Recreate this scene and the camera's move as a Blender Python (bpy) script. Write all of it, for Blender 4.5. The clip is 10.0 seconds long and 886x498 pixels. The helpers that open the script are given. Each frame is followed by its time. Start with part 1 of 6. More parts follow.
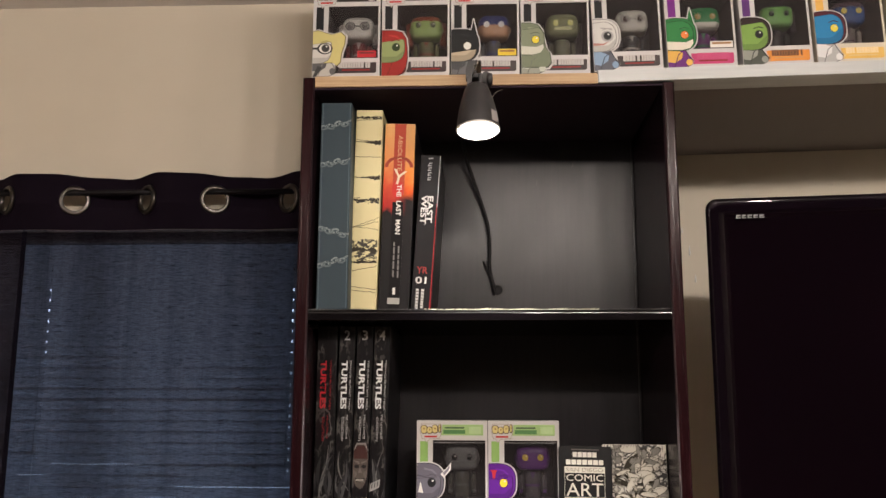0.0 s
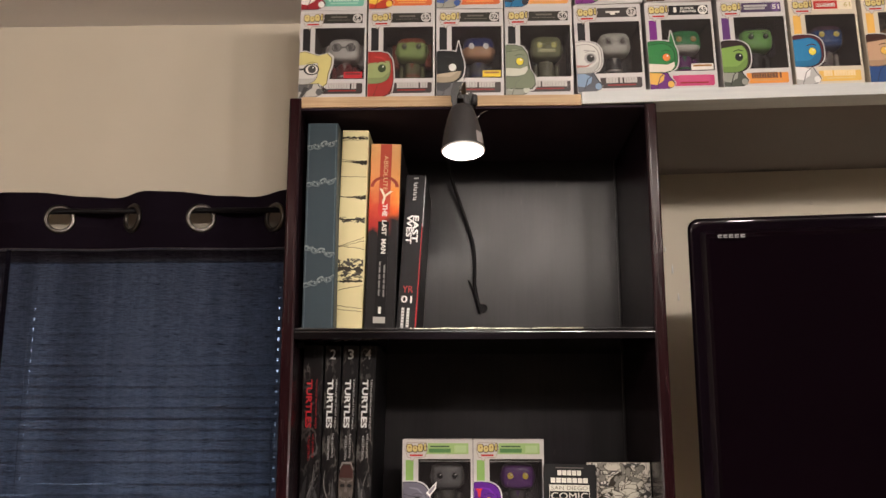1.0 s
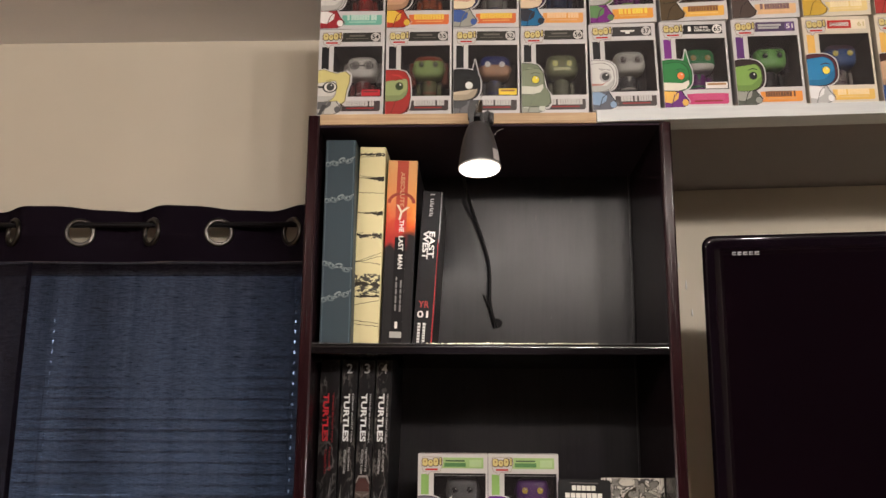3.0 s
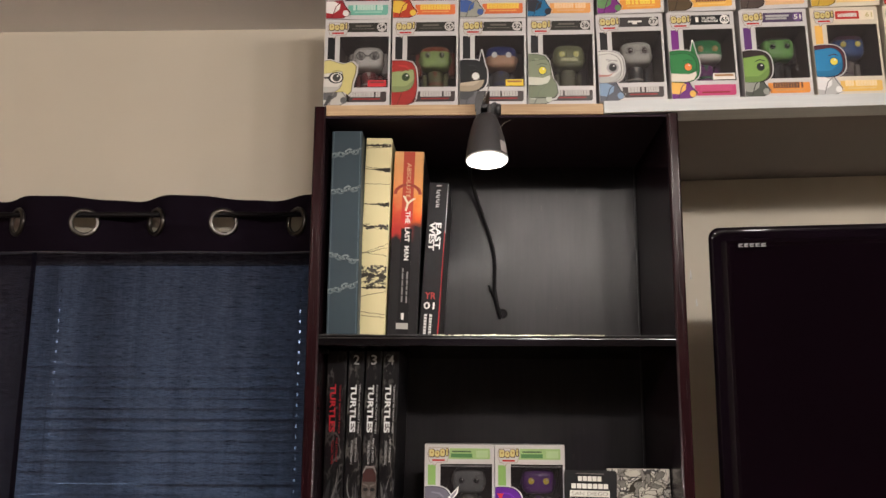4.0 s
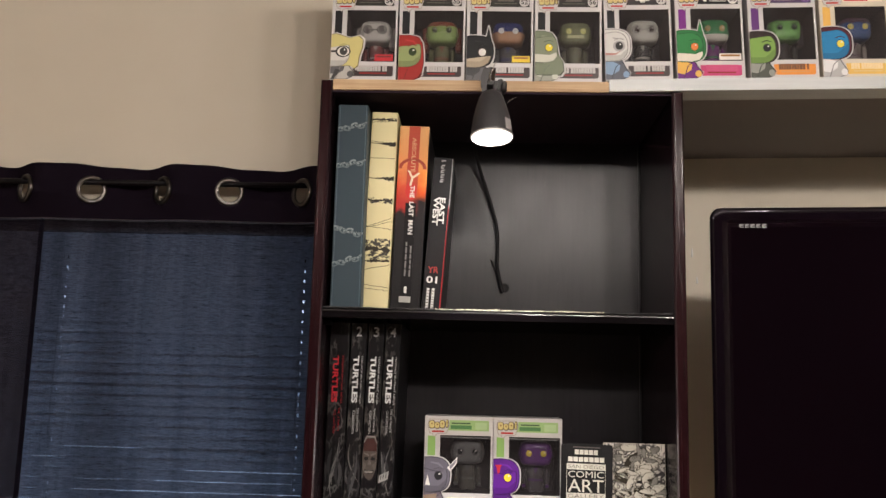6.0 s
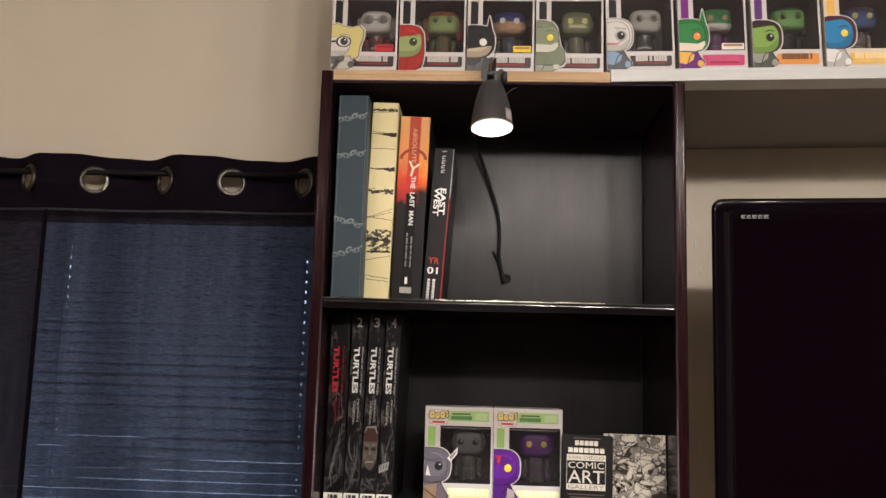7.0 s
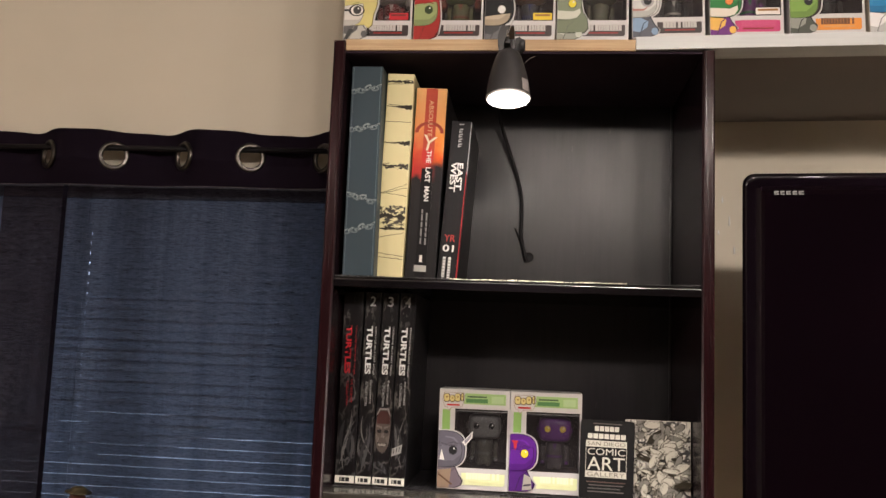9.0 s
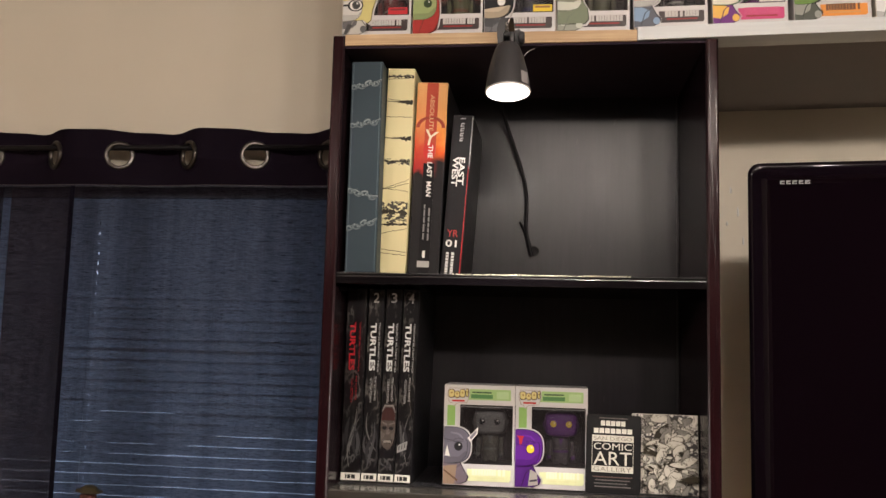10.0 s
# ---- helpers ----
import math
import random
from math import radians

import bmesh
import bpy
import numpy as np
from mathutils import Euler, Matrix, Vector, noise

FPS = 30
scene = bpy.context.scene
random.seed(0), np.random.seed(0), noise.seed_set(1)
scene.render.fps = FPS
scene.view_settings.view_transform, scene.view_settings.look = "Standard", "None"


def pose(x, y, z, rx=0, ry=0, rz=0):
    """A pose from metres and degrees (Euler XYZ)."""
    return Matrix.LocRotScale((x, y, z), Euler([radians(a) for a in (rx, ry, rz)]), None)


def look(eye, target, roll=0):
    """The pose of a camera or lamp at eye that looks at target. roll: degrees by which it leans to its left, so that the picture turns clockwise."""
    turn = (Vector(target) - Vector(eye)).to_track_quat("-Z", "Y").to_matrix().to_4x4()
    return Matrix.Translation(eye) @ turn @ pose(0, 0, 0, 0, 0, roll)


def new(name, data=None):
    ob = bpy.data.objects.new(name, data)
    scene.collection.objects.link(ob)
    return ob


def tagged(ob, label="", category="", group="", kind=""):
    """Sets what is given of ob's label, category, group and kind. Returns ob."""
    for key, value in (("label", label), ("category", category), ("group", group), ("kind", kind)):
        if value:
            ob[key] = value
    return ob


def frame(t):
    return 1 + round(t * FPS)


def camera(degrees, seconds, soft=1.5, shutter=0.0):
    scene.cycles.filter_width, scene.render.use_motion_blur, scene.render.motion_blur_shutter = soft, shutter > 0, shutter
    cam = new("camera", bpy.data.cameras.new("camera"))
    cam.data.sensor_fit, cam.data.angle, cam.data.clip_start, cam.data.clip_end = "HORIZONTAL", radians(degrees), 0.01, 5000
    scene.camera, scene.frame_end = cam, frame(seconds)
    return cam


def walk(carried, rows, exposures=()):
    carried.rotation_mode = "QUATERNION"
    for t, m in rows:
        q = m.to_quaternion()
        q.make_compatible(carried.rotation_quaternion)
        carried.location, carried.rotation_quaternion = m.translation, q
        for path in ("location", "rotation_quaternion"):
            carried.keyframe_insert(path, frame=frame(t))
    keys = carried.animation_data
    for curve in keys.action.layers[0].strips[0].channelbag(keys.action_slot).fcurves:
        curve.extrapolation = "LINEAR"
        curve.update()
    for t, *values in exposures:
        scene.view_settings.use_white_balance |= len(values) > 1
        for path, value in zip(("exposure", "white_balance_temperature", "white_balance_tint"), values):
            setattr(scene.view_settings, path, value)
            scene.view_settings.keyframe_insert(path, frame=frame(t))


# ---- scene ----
cam = camera(53.5, 10.0)
PATH = [
    (0, (-0.091, -0.006, 1.522), (-0.181, 1.96, 1.88), 0.2),
    (0.5, (-0.097, -0.012, 1.524), (-0.165, 1.95, 1.905), 0.1),
    (1, (-0.091, -0.018, 1.526), (-0.147, 1.942, 1.919), -0.0),
    (1.5, (-0.089, -0.023, 1.526), (-0.143, 1.934, 1.935), -0.2),
    (2, (-0.09, -0.031, 1.533), (-0.146, 1.924, 1.955), -0.2),
    (2.5, (-0.093, -0.035, 1.53), (-0.154, 1.916, 1.963), 0.1),
    (3, (-0.099, -0.036, 1.531), (-0.18, 1.918, 1.948), 0.4),
    (4.5, (-0.116, -0.045, 1.547), (-0.189, 1.918, 1.924), 0.5),
    (5, (-0.115, -0.055, 1.549), (-0.193, 1.908, 1.92), 1.0),
    (5.5, (-0.114, -0.057, 1.551), (-0.195, 1.913, 1.888), 1.4),
    (7, (-0.099, -0.055, 1.554), (-0.202, 1.921, 1.841), 1.6),
    (7.5, (-0.087, -0.042, 1.557), (-0.211, 1.935, 1.83), 1.8),
    (8, (-0.078, -0.016, 1.557), (-0.218, 1.962, 1.817), 2.2),
    (8.5, (-0.063, 0.001, 1.561), (-0.237, 1.978, 1.804), 2.3),
    (9, (-0.051, 0.004, 1.562), (-0.258, 1.979, 1.796), 2.2),
    (9.5, (-0.04, 0.006, 1.565), (-0.268, 1.98, 1.789), 1.8),
    (10, (-0.027, 0.015, 1.566), (-0.274, 1.987, 1.785), 1.5),
]
# the camera's own white balance cools a little half way along
BALANCE = [(0, 0.0, 6440, 10), (2, 0.0, 6400, 10), (3, 0.02, 6300, 9), (4.5, 0.02, 6150, 8.5), (5.5, 0.02, 6180, 8.5), (7, 0.02, 6340, 10), (9, 0.0, 6480, 10), (10, 0.0, 6480, 10)]
walk(cam, [(t, look(eye, target, roll)) for t, eye, target, roll in PATH], BALANCE)

# ---- world and light ----
world = bpy.data.worlds.new("world")
scene.world = world
world.use_nodes = True
world.node_tree.nodes["Background"].inputs[0].default_value = (0.10, 0.16, 0.32, 1)
world.node_tree.nodes["Background"].inputs[1].default_value = 0.25
scene.view_settings.exposure = 0.0


def lamp(name, kind, m, power, color, size):
    data = bpy.data.lights.new(name, kind)
    data.energy, data.color = power, color
    if kind == "AREA":
        data.shape, data.size = "DISK", size
    else:
        data.shadow_soft_size = size
    if kind == "SPOT":
        data.spot_size, data.spot_blend = radians(80), 0.75
    ob = new(name, data)
    ob.matrix_world = m
    return ob


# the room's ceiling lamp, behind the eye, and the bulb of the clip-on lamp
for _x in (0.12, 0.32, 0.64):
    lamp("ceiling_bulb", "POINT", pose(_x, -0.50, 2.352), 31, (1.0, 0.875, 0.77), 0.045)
# unseen side fills, added to brighten the wall left and right
lamp("left_fill", "POINT", pose(-1.30, -0.72, 2.352), 48, (1.0, 0.87, 0.775), 0.22)
lamp("right_fill", "POINT", pose(1.25, -0.60, 2.352), 23, (1.0, 0.88, 0.785), 0.10)
lamp("clip_bulb", "SPOT", pose(-0.097, 1.3155, 1.9485, -6, 0, 0), 38.0, (1.0, 0.93, 0.86), 0.012)
lamp("clip_spill", "POINT", pose(-0.097, 1.3158, 1.9505), 1.6, (1.0, 0.93, 0.86), 0.011)



# ---- materials ----
class Mat:
    """A node material under a short hand."""

    def __init__(self, name, color, rough=0.6, metal=0.0, spec=0.5):
        self.m = bpy.data.materials.new(name)
        self.m.use_nodes = True
        self.n, self.l = self.m.node_tree.nodes, self.m.node_tree.links
        self.b = self.n["Principled BSDF"]
        self.b.inputs["Base Color"].default_value = (*color, 1)
        self.b.inputs["Roughness"].default_value = rough
        self.b.inputs["Metallic"].default_value = metal
        self.b.inputs["Specular IOR Level"].default_value = spec
        self.color = color

    def coords(self, scale=(1, 1, 1), kind="Object"):
        c, m = self.n.new("ShaderNodeTexCoord"), self.n.new("ShaderNodeMapping")
        m.inputs["Scale"].default_value = scale
        self.l.new(c.outputs[kind], m.inputs[0])
        return m.outputs[0]

    def noise(self, size, detail=4, scale=(1, 1, 1), rough=0.55, kind="Object"):
        t = self.n.new("ShaderNodeTexNoise")
        t.inputs["Scale"].default_value, t.inputs["Detail"].default_value = size, detail
        t.inputs["Roughness"].default_value = rough
        self.l.new(self.coords(scale, kind), t.inputs["Vector"])
        return t.outputs["Fac"]

    def ramp(self, fac, stops):
        r = self.n.new("ShaderNodeValToRGB")
        e = r.color_ramp.elements
        while len(e) < len(stops):
            e.new(0.5)
        for k, (p, c) in zip(e, stops):
            k.position, k.color = p, (*c, 1)
        self.l.new(fac, r.inputs[0])
        return r.outputs[0]

    def mix(self, fac, a, b, blend="MIX"):
        x = self.n.new("ShaderNodeMix")
        x.data_type, x.blend_type = "RGBA", blend
        for sock, v in ((x.inputs[0], fac), (x.inputs[6], a), (x.inputs[7], b)):
            if hasattr(v, "is_linked"):
                self.l.new(v, sock)
            else:
                sock.default_value = v if isinstance(v, float) else (*v, 1)
        return x.outputs[2]

    def paint(self, out):
        self.l.new(out, self.b.inputs["Base Color"])
        return self

    def bump(self, fac, strength=0.2, dist=0.002):
        u = self.n.new("ShaderNodeBump")
        u.inputs["Strength"].default_value, u.inputs["Distance"].default_value = strength, dist
        self.l.new(fac, u.inputs["Height"])
        self.l.new(u.outputs[0], self.b.inputs["Normal"])
        return self

    def gloss(self, fac, lo, hi):
        r = self.n.new("ShaderNodeMapRange")
        r.inputs["To Min"].default_value, r.inputs["To Max"].default_value = lo, hi
        self.l.new(fac, r.inputs[0])
        self.l.new(r.outputs[0], self.b.inputs["Roughness"])
        return self


def scaled(c, k):
    return tuple(min(1.0, v * k) for v in c)


def plain(name, color, rough=0.5, vary=0.12, size=60, bump=0.05, spec=0.5, metal=0.0):
    """A surface of one paint with grain and faint stains."""
    m = Mat(name, color, rough, metal, spec)
    f = m.noise(size, 5)
    g = m.noise(size / 9, 3)
    m.paint(m.mix(g, m.mix(f, scaled(color, 1 - vary), scaled(color, 1 + vary)), scaled(color, 1 - vary / 2)))
    m.gloss(f, max(0.02, rough - 0.08), min(1, rough + 0.08))
    if bump:
        m.bump(f, bump, 0.001)
    return m


def wall_material():
    m = Mat("wall_paint", (0.60, 0.55, 0.46), 0.85)
    f, g = m.noise(260, 4), m.noise(3.5, 4)
    m.paint(m.mix(g, (0.57, 0.515, 0.42), (0.64, 0.585, 0.49)))
    return m.bump(f, 0.25, 0.001)


def wood_material(name, dark, light, rough, grain=(60, 60, 4), strength=0.15, spec=0.5):
    m = Mat(name, light, rough, 0.0, spec)
    f = m.noise(1.0, 8, grain, 0.65)
    g = m.noise(7, 3)
    m.paint(m.mix(g, m.ramp(f, [(0.32, dark), (0.68, light)]), dark))
    m.gloss(f, max(0.05, rough - 0.07), rough + 0.1)
    return m.bump(f, strength, 0.0008)


WALL = wall_material()
DIMWALL = plain("taupe_paint", (0.17, 0.15, 0.15), 0.85, 0.08, 5, 0.1)
CEILING = plain("ceiling_paint", (0.80, 0.78, 0.79), 0.9, 0.05, 180, 0.3)
FLOOR = wood_material("floor_wood", (0.16, 0.11, 0.07), (0.30, 0.21, 0.14), 0.45, (3, 60, 60))
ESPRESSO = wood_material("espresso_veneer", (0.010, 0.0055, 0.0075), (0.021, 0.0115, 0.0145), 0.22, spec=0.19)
SHELFGLOSS = wood_material("black_gloss_shelf", (0.002, 0.0015, 0.002), (0.005, 0.004, 0.005), 0.12, (4, 60, 60), 0.03, 0.45)
MAHOGANY = wood_material("mahogany_edge", (0.010, 0.0030, 0.0045), (0.030, 0.0075, 0.0085), 0.20, (120, 120, 5), 0.6, 0.14)
_streak = MAHOGANY.ramp(MAHOGANY.noise(1.0, 6, (560, 560, 9), 0.75), [(0.44, (0.03,) * 3), (0.56, (0.12,) * 3), (0.63, (0.60,) * 3)])
MAHOGANY.l.new(_streak, MAHOGANY.b.inputs["Specular IOR Level"])


def backboard_material():
    """Satin black board with a fine upright grain, rubbed paler in blotches and small scuffs."""
    m = Mat("black_backboard", (0.011, 0.010, 0.010), 0.38, 0.0, 0.265)
    grain = m.noise(1.0, 7, (150, 150, 8), 0.65)
    cloud = m.ramp(m.noise(9, 5, (1, 1, 0.8), 0.65), [(0.36, (0.0, 0.0, 0.0)), (0.66, (1.0, 1.0, 1.0))])
    base = m.ramp(grain, [(0.3, (0.0084, 0.0064, 0.0094)), (0.7, (0.0142, 0.0120, 0.0150))])
    base = m.mix(cloud, base, m.mix(0.5, base, (0.0185, 0.0180, 0.0172)))
    scuff = m.ramp(m.noise(60, 5, (1, 1, 0.35), 0.7), [(0.665, (0, 0, 0)), (0.73, (1, 1, 1))])
    pits = m.ramp(m.noise(85, 2), [(0.20, (1, 1, 1)), (0.25, (0, 0, 0))])
    m.paint(m.mix(pits, m.mix(scuff, base, (0.029, 0.028, 0.026)), (0.003, 0.002, 0.003)))
    m.gloss(m.ramp(m.noise(24, 6, (1, 1, 0.35), 0.72), [(0.34, (0, 0, 0)), (0.66, (1, 1, 1))]), 0.33, 0.42)
    m.b.inputs["Anisotropic"].default_value = 0.6
    return m.bump(grain, 0.06, 0.0008)


BACKBOARD = backboard_material()
PINE = wood_material("raw_pine", (0.33, 0.20, 0.10), (0.74, 0.58, 0.36), 0.6, (5, 60, 170), 0.3)
WHITEBOARD = wood_material("white_laminate", (0.44, 0.465, 0.475), (0.58, 0.605, 0.605), 0.35, (5, 70, 110), 0.08)
# brown tone carries the shade under the white shelf, matched to the wall
SHADEDBOARD = plain("shaded_underside", (0.225, 0.195, 0.188), 0.7)
# liner colour for the lamplit stretch, that light put into its pale tone
LITLINER = plain("lit_rubber_liner", (0.66, 0.64, 0.47), 0.35, 0.4, 500, 0.4)
BLACKLINER = plain("black_rubber_liner", (0.014, 0.013, 0.015), 0.35, 0.3, 300, 0.4)
BLACKPLASTIC = plain("matt_black_plastic", (0.024, 0.023, 0.025), 0.5, 0.15, 300, 0.15)
CORDRUBBER = plain("black_cord_rubber", (0.007, 0.006, 0.007), 0.6, 0.2, 300, 0.1, 0.15)
GLOSSBLACK = plain("piano_black_plastic", (0.004, 0.002, 0.0042), 0.06, 0.1, 30, 0.0, 0.22)
GLOSSBLACK.gloss(GLOSSBLACK.noise(40, 3), 0.035, 0.06)
SCREEN = plain("dark_screen", (0.0034, 0.0015, 0.0030), 0.06, 0.05, 20, 0.0, 0.04)
STEEL = plain("brushed_nickel", (0.078, 0.071, 0.066), 0.34, 0.1, 200, 0.05, 0.5, 1.0)
EDGEGLOSS = plain("worn_gloss_edge", (0.004, 0.003, 0.004), 0.10, 0.4, 70, 0.0, 0.5)
RUBBEDEDGE = plain("rubbed_mahogany_corner", (0.020, 0.008, 0.010), 0.36, 0.4, 90, 0.1, 0.6)
NOSEGLOSS = plain("rubbed_gloss_nose", (0.006, 0.005, 0.006), 0.32, 0.4, 120, 0.05, 0.9)
EDGEGLOSS.gloss(EDGEGLOSS.noise(90, 4), 0.06, 0.11)
# paler copy of the shelf gloss, holding lamplight and reflections on the lower shelf
LITSHELF = wood_material("lit_gloss_shelf", (0.030, 0.027, 0.024), (0.060, 0.054, 0.046), 0.22, (6, 60, 60), 0.04, 0.5)
RODMETAL = plain("black_iron", (0.006, 0.005, 0.006), 0.45, 0.1, 200, 0.05, 0.12, 0.0)
PAPER = plain("page_paper", (0.68, 0.64, 0.55), 0.85)
CARD_WHITE = plain("white_card", (0.50, 0.485, 0.485), 0.32, 0.06, 60, 0.02)
CARD_CREAM = plain("cream_card", (0.57, 0.51, 0.41), 0.35, 0.05, 90, 0.02)
VINYL = plain("blind_vinyl", (0.42, 0.43, 0.44), 0.55, 0.05, 40, 0.0, 0.2)
_t, _x = VINYL.n.new("ShaderNodeBsdfTranslucent"), VINYL.n.new("ShaderNodeMixShader")
_t.inputs[0].default_value, _x.inputs[0].default_value = (0.47, 0.54, 0.64, 1), 0.165
VINYL.l.new(VINYL.b.outputs[0], _x.inputs[1])
VINYL.l.new(_t.outputs[0], _x.inputs[2])
VINYL.l.new(_x.outputs[0], VINYL.n["Material Output"].inputs[0])
FRAMEWHITE = plain("window_frame_paint", (0.7, 0.7, 0.68), 0.5, 0.05)

_inks = {}


def ink(color, rough=0.35):
    """Printed ink or moulded plastic of one colour, made once."""
    key = (*[round(c, 3) for c in color], rough)
    if key not in _inks:
        _inks[key] = plain("ink", color, rough, 0.14, 90, 0.0, 0.24)
    return _inks[key]


def glass_material():
    m = Mat("clear_film", (0.95, 0.95, 0.95), 0.06)
    t, g, x, fr = (m.n.new("ShaderNodeBsdfTransparent"), m.n.new("ShaderNodeBsdfGlossy"), m.n.new("ShaderNodeMixShader"), m.n.new("ShaderNodeFresnel"))
    t.inputs[0].default_value = (0.80, 0.80, 0.80, 1)
    g.inputs["Roughness"].default_value = 0.05
    fr.inputs[0].default_value = 1.5
    f = m.noise(15, 2)
    u = m.n.new("ShaderNodeBump")
    u.inputs["Strength"].default_value, u.inputs["Distance"].default_value = 0.8, 0.0105
    m.l.new(f, u.inputs["Height"])
    m.l.new(u.outputs[0], g.inputs["Normal"])
    m.l.new(fr.outputs[0], x.inputs[0])
    m.l.new(t.outputs[0], x.inputs[1])
    m.l.new(g.outputs[0], x.inputs[2])
    d, y = m.n.new("ShaderNodeBsdfDiffuse"), m.n.new("ShaderNodeMixShader")
    d.inputs[0].default_value, y.inputs[0].default_value = (0.6, 0.53, 0.57, 1), 0.012
    m.l.new(x.outputs[0], y.inputs[1])
    m.l.new(d.outputs[0], y.inputs[2])
    m.l.new(y.outputs[0], m.n["Material Output"].inputs[0])
    return m


FILM = glass_material()


def sheer_material(name, clear, thread=(0.11, 0.12, 0.15), open_=(0.64, 0.675, 0.77), dye=((0.011, 0.009, 0.014), (0.024, 0.020, 0.031))):
    """Sheer navy cloth with slubs: part of the light passes straight, the rest is scattered."""
    m = Mat(name, (0.018, 0.019, 0.028), 0.9)
    t, d, x = m.n.new("ShaderNodeBsdfTransparent"), m.n.new("ShaderNodeBsdfDiffuse"), m.n.new("ShaderNodeMixShader")
    slub = m.noise(1.0, 6, (42, 42, 330), 0.68)
    fine = m.noise(1.0, 2, (900, 900, 500))
    weft = m.ramp(m.noise(1.0, 4, (85, 85, 620), 0.7), [(0.36, (0.60,) * 3), (0.58, (1.0,) * 3)])
    warp = m.ramp(m.noise(1.0, 2, (700, 700, 14)), [(0.35, (0.82,) * 3), (0.65, (1.0,) * 3)])
    band = m.ramp(m.noise(1.0, 3, (13, 3, 0.5)), [(0.38, (0.62,) * 3), (0.58, (1.0,) * 3)])
    cloth_ = m.mix(1.0, m.ramp(slub, [(0.33, thread), (0.40, scaled(open_, 0.72)), (0.56, open_)]), m.mix(1.0, weft, warp, "MULTIPLY"), "MULTIPLY")
    m.l.new(m.mix(1.0, band, cloth_, "MULTIPLY"), t.inputs[0])
    m.l.new(m.mix(fine, *dye), d.inputs[0])
    x.inputs[0].default_value = clear
    m.l.new(d.outputs[0], x.inputs[1])
    m.l.new(t.outputs[0], x.inputs[2])
    m.l.new(x.outputs[0], m.n["Material Output"].inputs[0])
    return m


SHEER = sheer_material("sheer_navy_cloth", 0.62)
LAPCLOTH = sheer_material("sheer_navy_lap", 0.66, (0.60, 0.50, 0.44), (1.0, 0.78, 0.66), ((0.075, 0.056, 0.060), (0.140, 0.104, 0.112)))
HEMCLOTH = plain("doubled_navy_cloth", (0.0085, 0.0055, 0.0100), 0.95, 0.25, 400, 0.3, 0.03)
SIDEHEM = plain("doubled_sheer_hem", (0.020, 0.017, 0.030), 0.95, 0.25, 300, 0.2, 0.03)
# seam coloured paler than the hem for window light coming through it
SEAMCLOTH = plain("seam_cloth", (0.055, 0.06, 0.075), 0.95, 0.2, 300, 0.2, 0.03)


def glow(name, color, strength):
    m = Mat(name, color)
    m.b.inputs["Emission Color"].default_value = (*color, 1)
    m.b.inputs["Emission Strength"].default_value = strength
    return m


BULB = glow("lit_bulb", (1.0, 0.93, 0.85), 9.0)
DUSK = glow("dusk_sky", (0.72, 0.83, 1.0), 6.6)
LOWDUSK = glow("dusk_distance", (0.66, 0.80, 1.0), 1.75)


def drawing_material(name, paper, line, size, thick, stretch=(1, 1, 1)):
    """A dense ink drawing: crossing pen lines and black fills on paper."""
    m = Mat(name, paper, 0.4)
    w = m.noise(size * 0.5, 3)
    v = m.n.new("ShaderNodeTexVoronoi")
    v.feature = "DISTANCE_TO_EDGE"
    v.inputs["Scale"].default_value = size
    add = m.n.new("ShaderNodeVectorMath")
    add.operation = "MULTIPLY_ADD"
    nz = m.n.new("ShaderNodeTexNoise")
    nz.inputs["Scale"].default_value = size * 0.6
    co = m.coords(stretch)
    m.l.new(co, nz.inputs["Vector"])
    m.l.new(nz.outputs["Color"], add.inputs[0])
    add.inputs[1].default_value = (3.0 / size,) * 3
    m.l.new(co, add.inputs[2])
    m.l.new(add.outputs[0], v.inputs["Vector"])
    lines = m.ramp(v.outputs["Distance"], [(thick, line), (thick * 1.8, paper)])
    fill = m.ramp(w, [(0.35, line), (0.40, paper)])
    hatch = m.noise(1.0, 2, (size * 9, size * 9, size * 1.5))
    half = m.ramp(hatch, [(0.34, line), (0.44, paper)])
    v2 = m.n.new("ShaderNodeTexVoronoi")
    v2.feature = "DISTANCE_TO_EDGE"
    v2.inputs["Scale"].default_value = size * 2.6
    m.l.new(add.outputs[0], v2.inputs["Vector"])
    fine = m.ramp(v2.outputs["Distance"], [(thick * 0.8, line), (thick * 1.7, paper)])
    busy = m.ramp(m.noise(size * 0.4, 2), [(0.45, (0, 0, 0)), (0.55, (1, 1, 1))])
    fine = m.mix(busy, fine, paper)
    out = m.mix(1.0, m.mix(1.0, m.mix(1.0, lines, fill, "DARKEN"), half, "DARKEN"), fine, "DARKEN")
    m.paint(out)
    return m


INKDRAWING = drawing_material("ink_drawing", (0.66, 0.63, 0.57), (0.02, 0.018, 0.018), 52, 0.045)


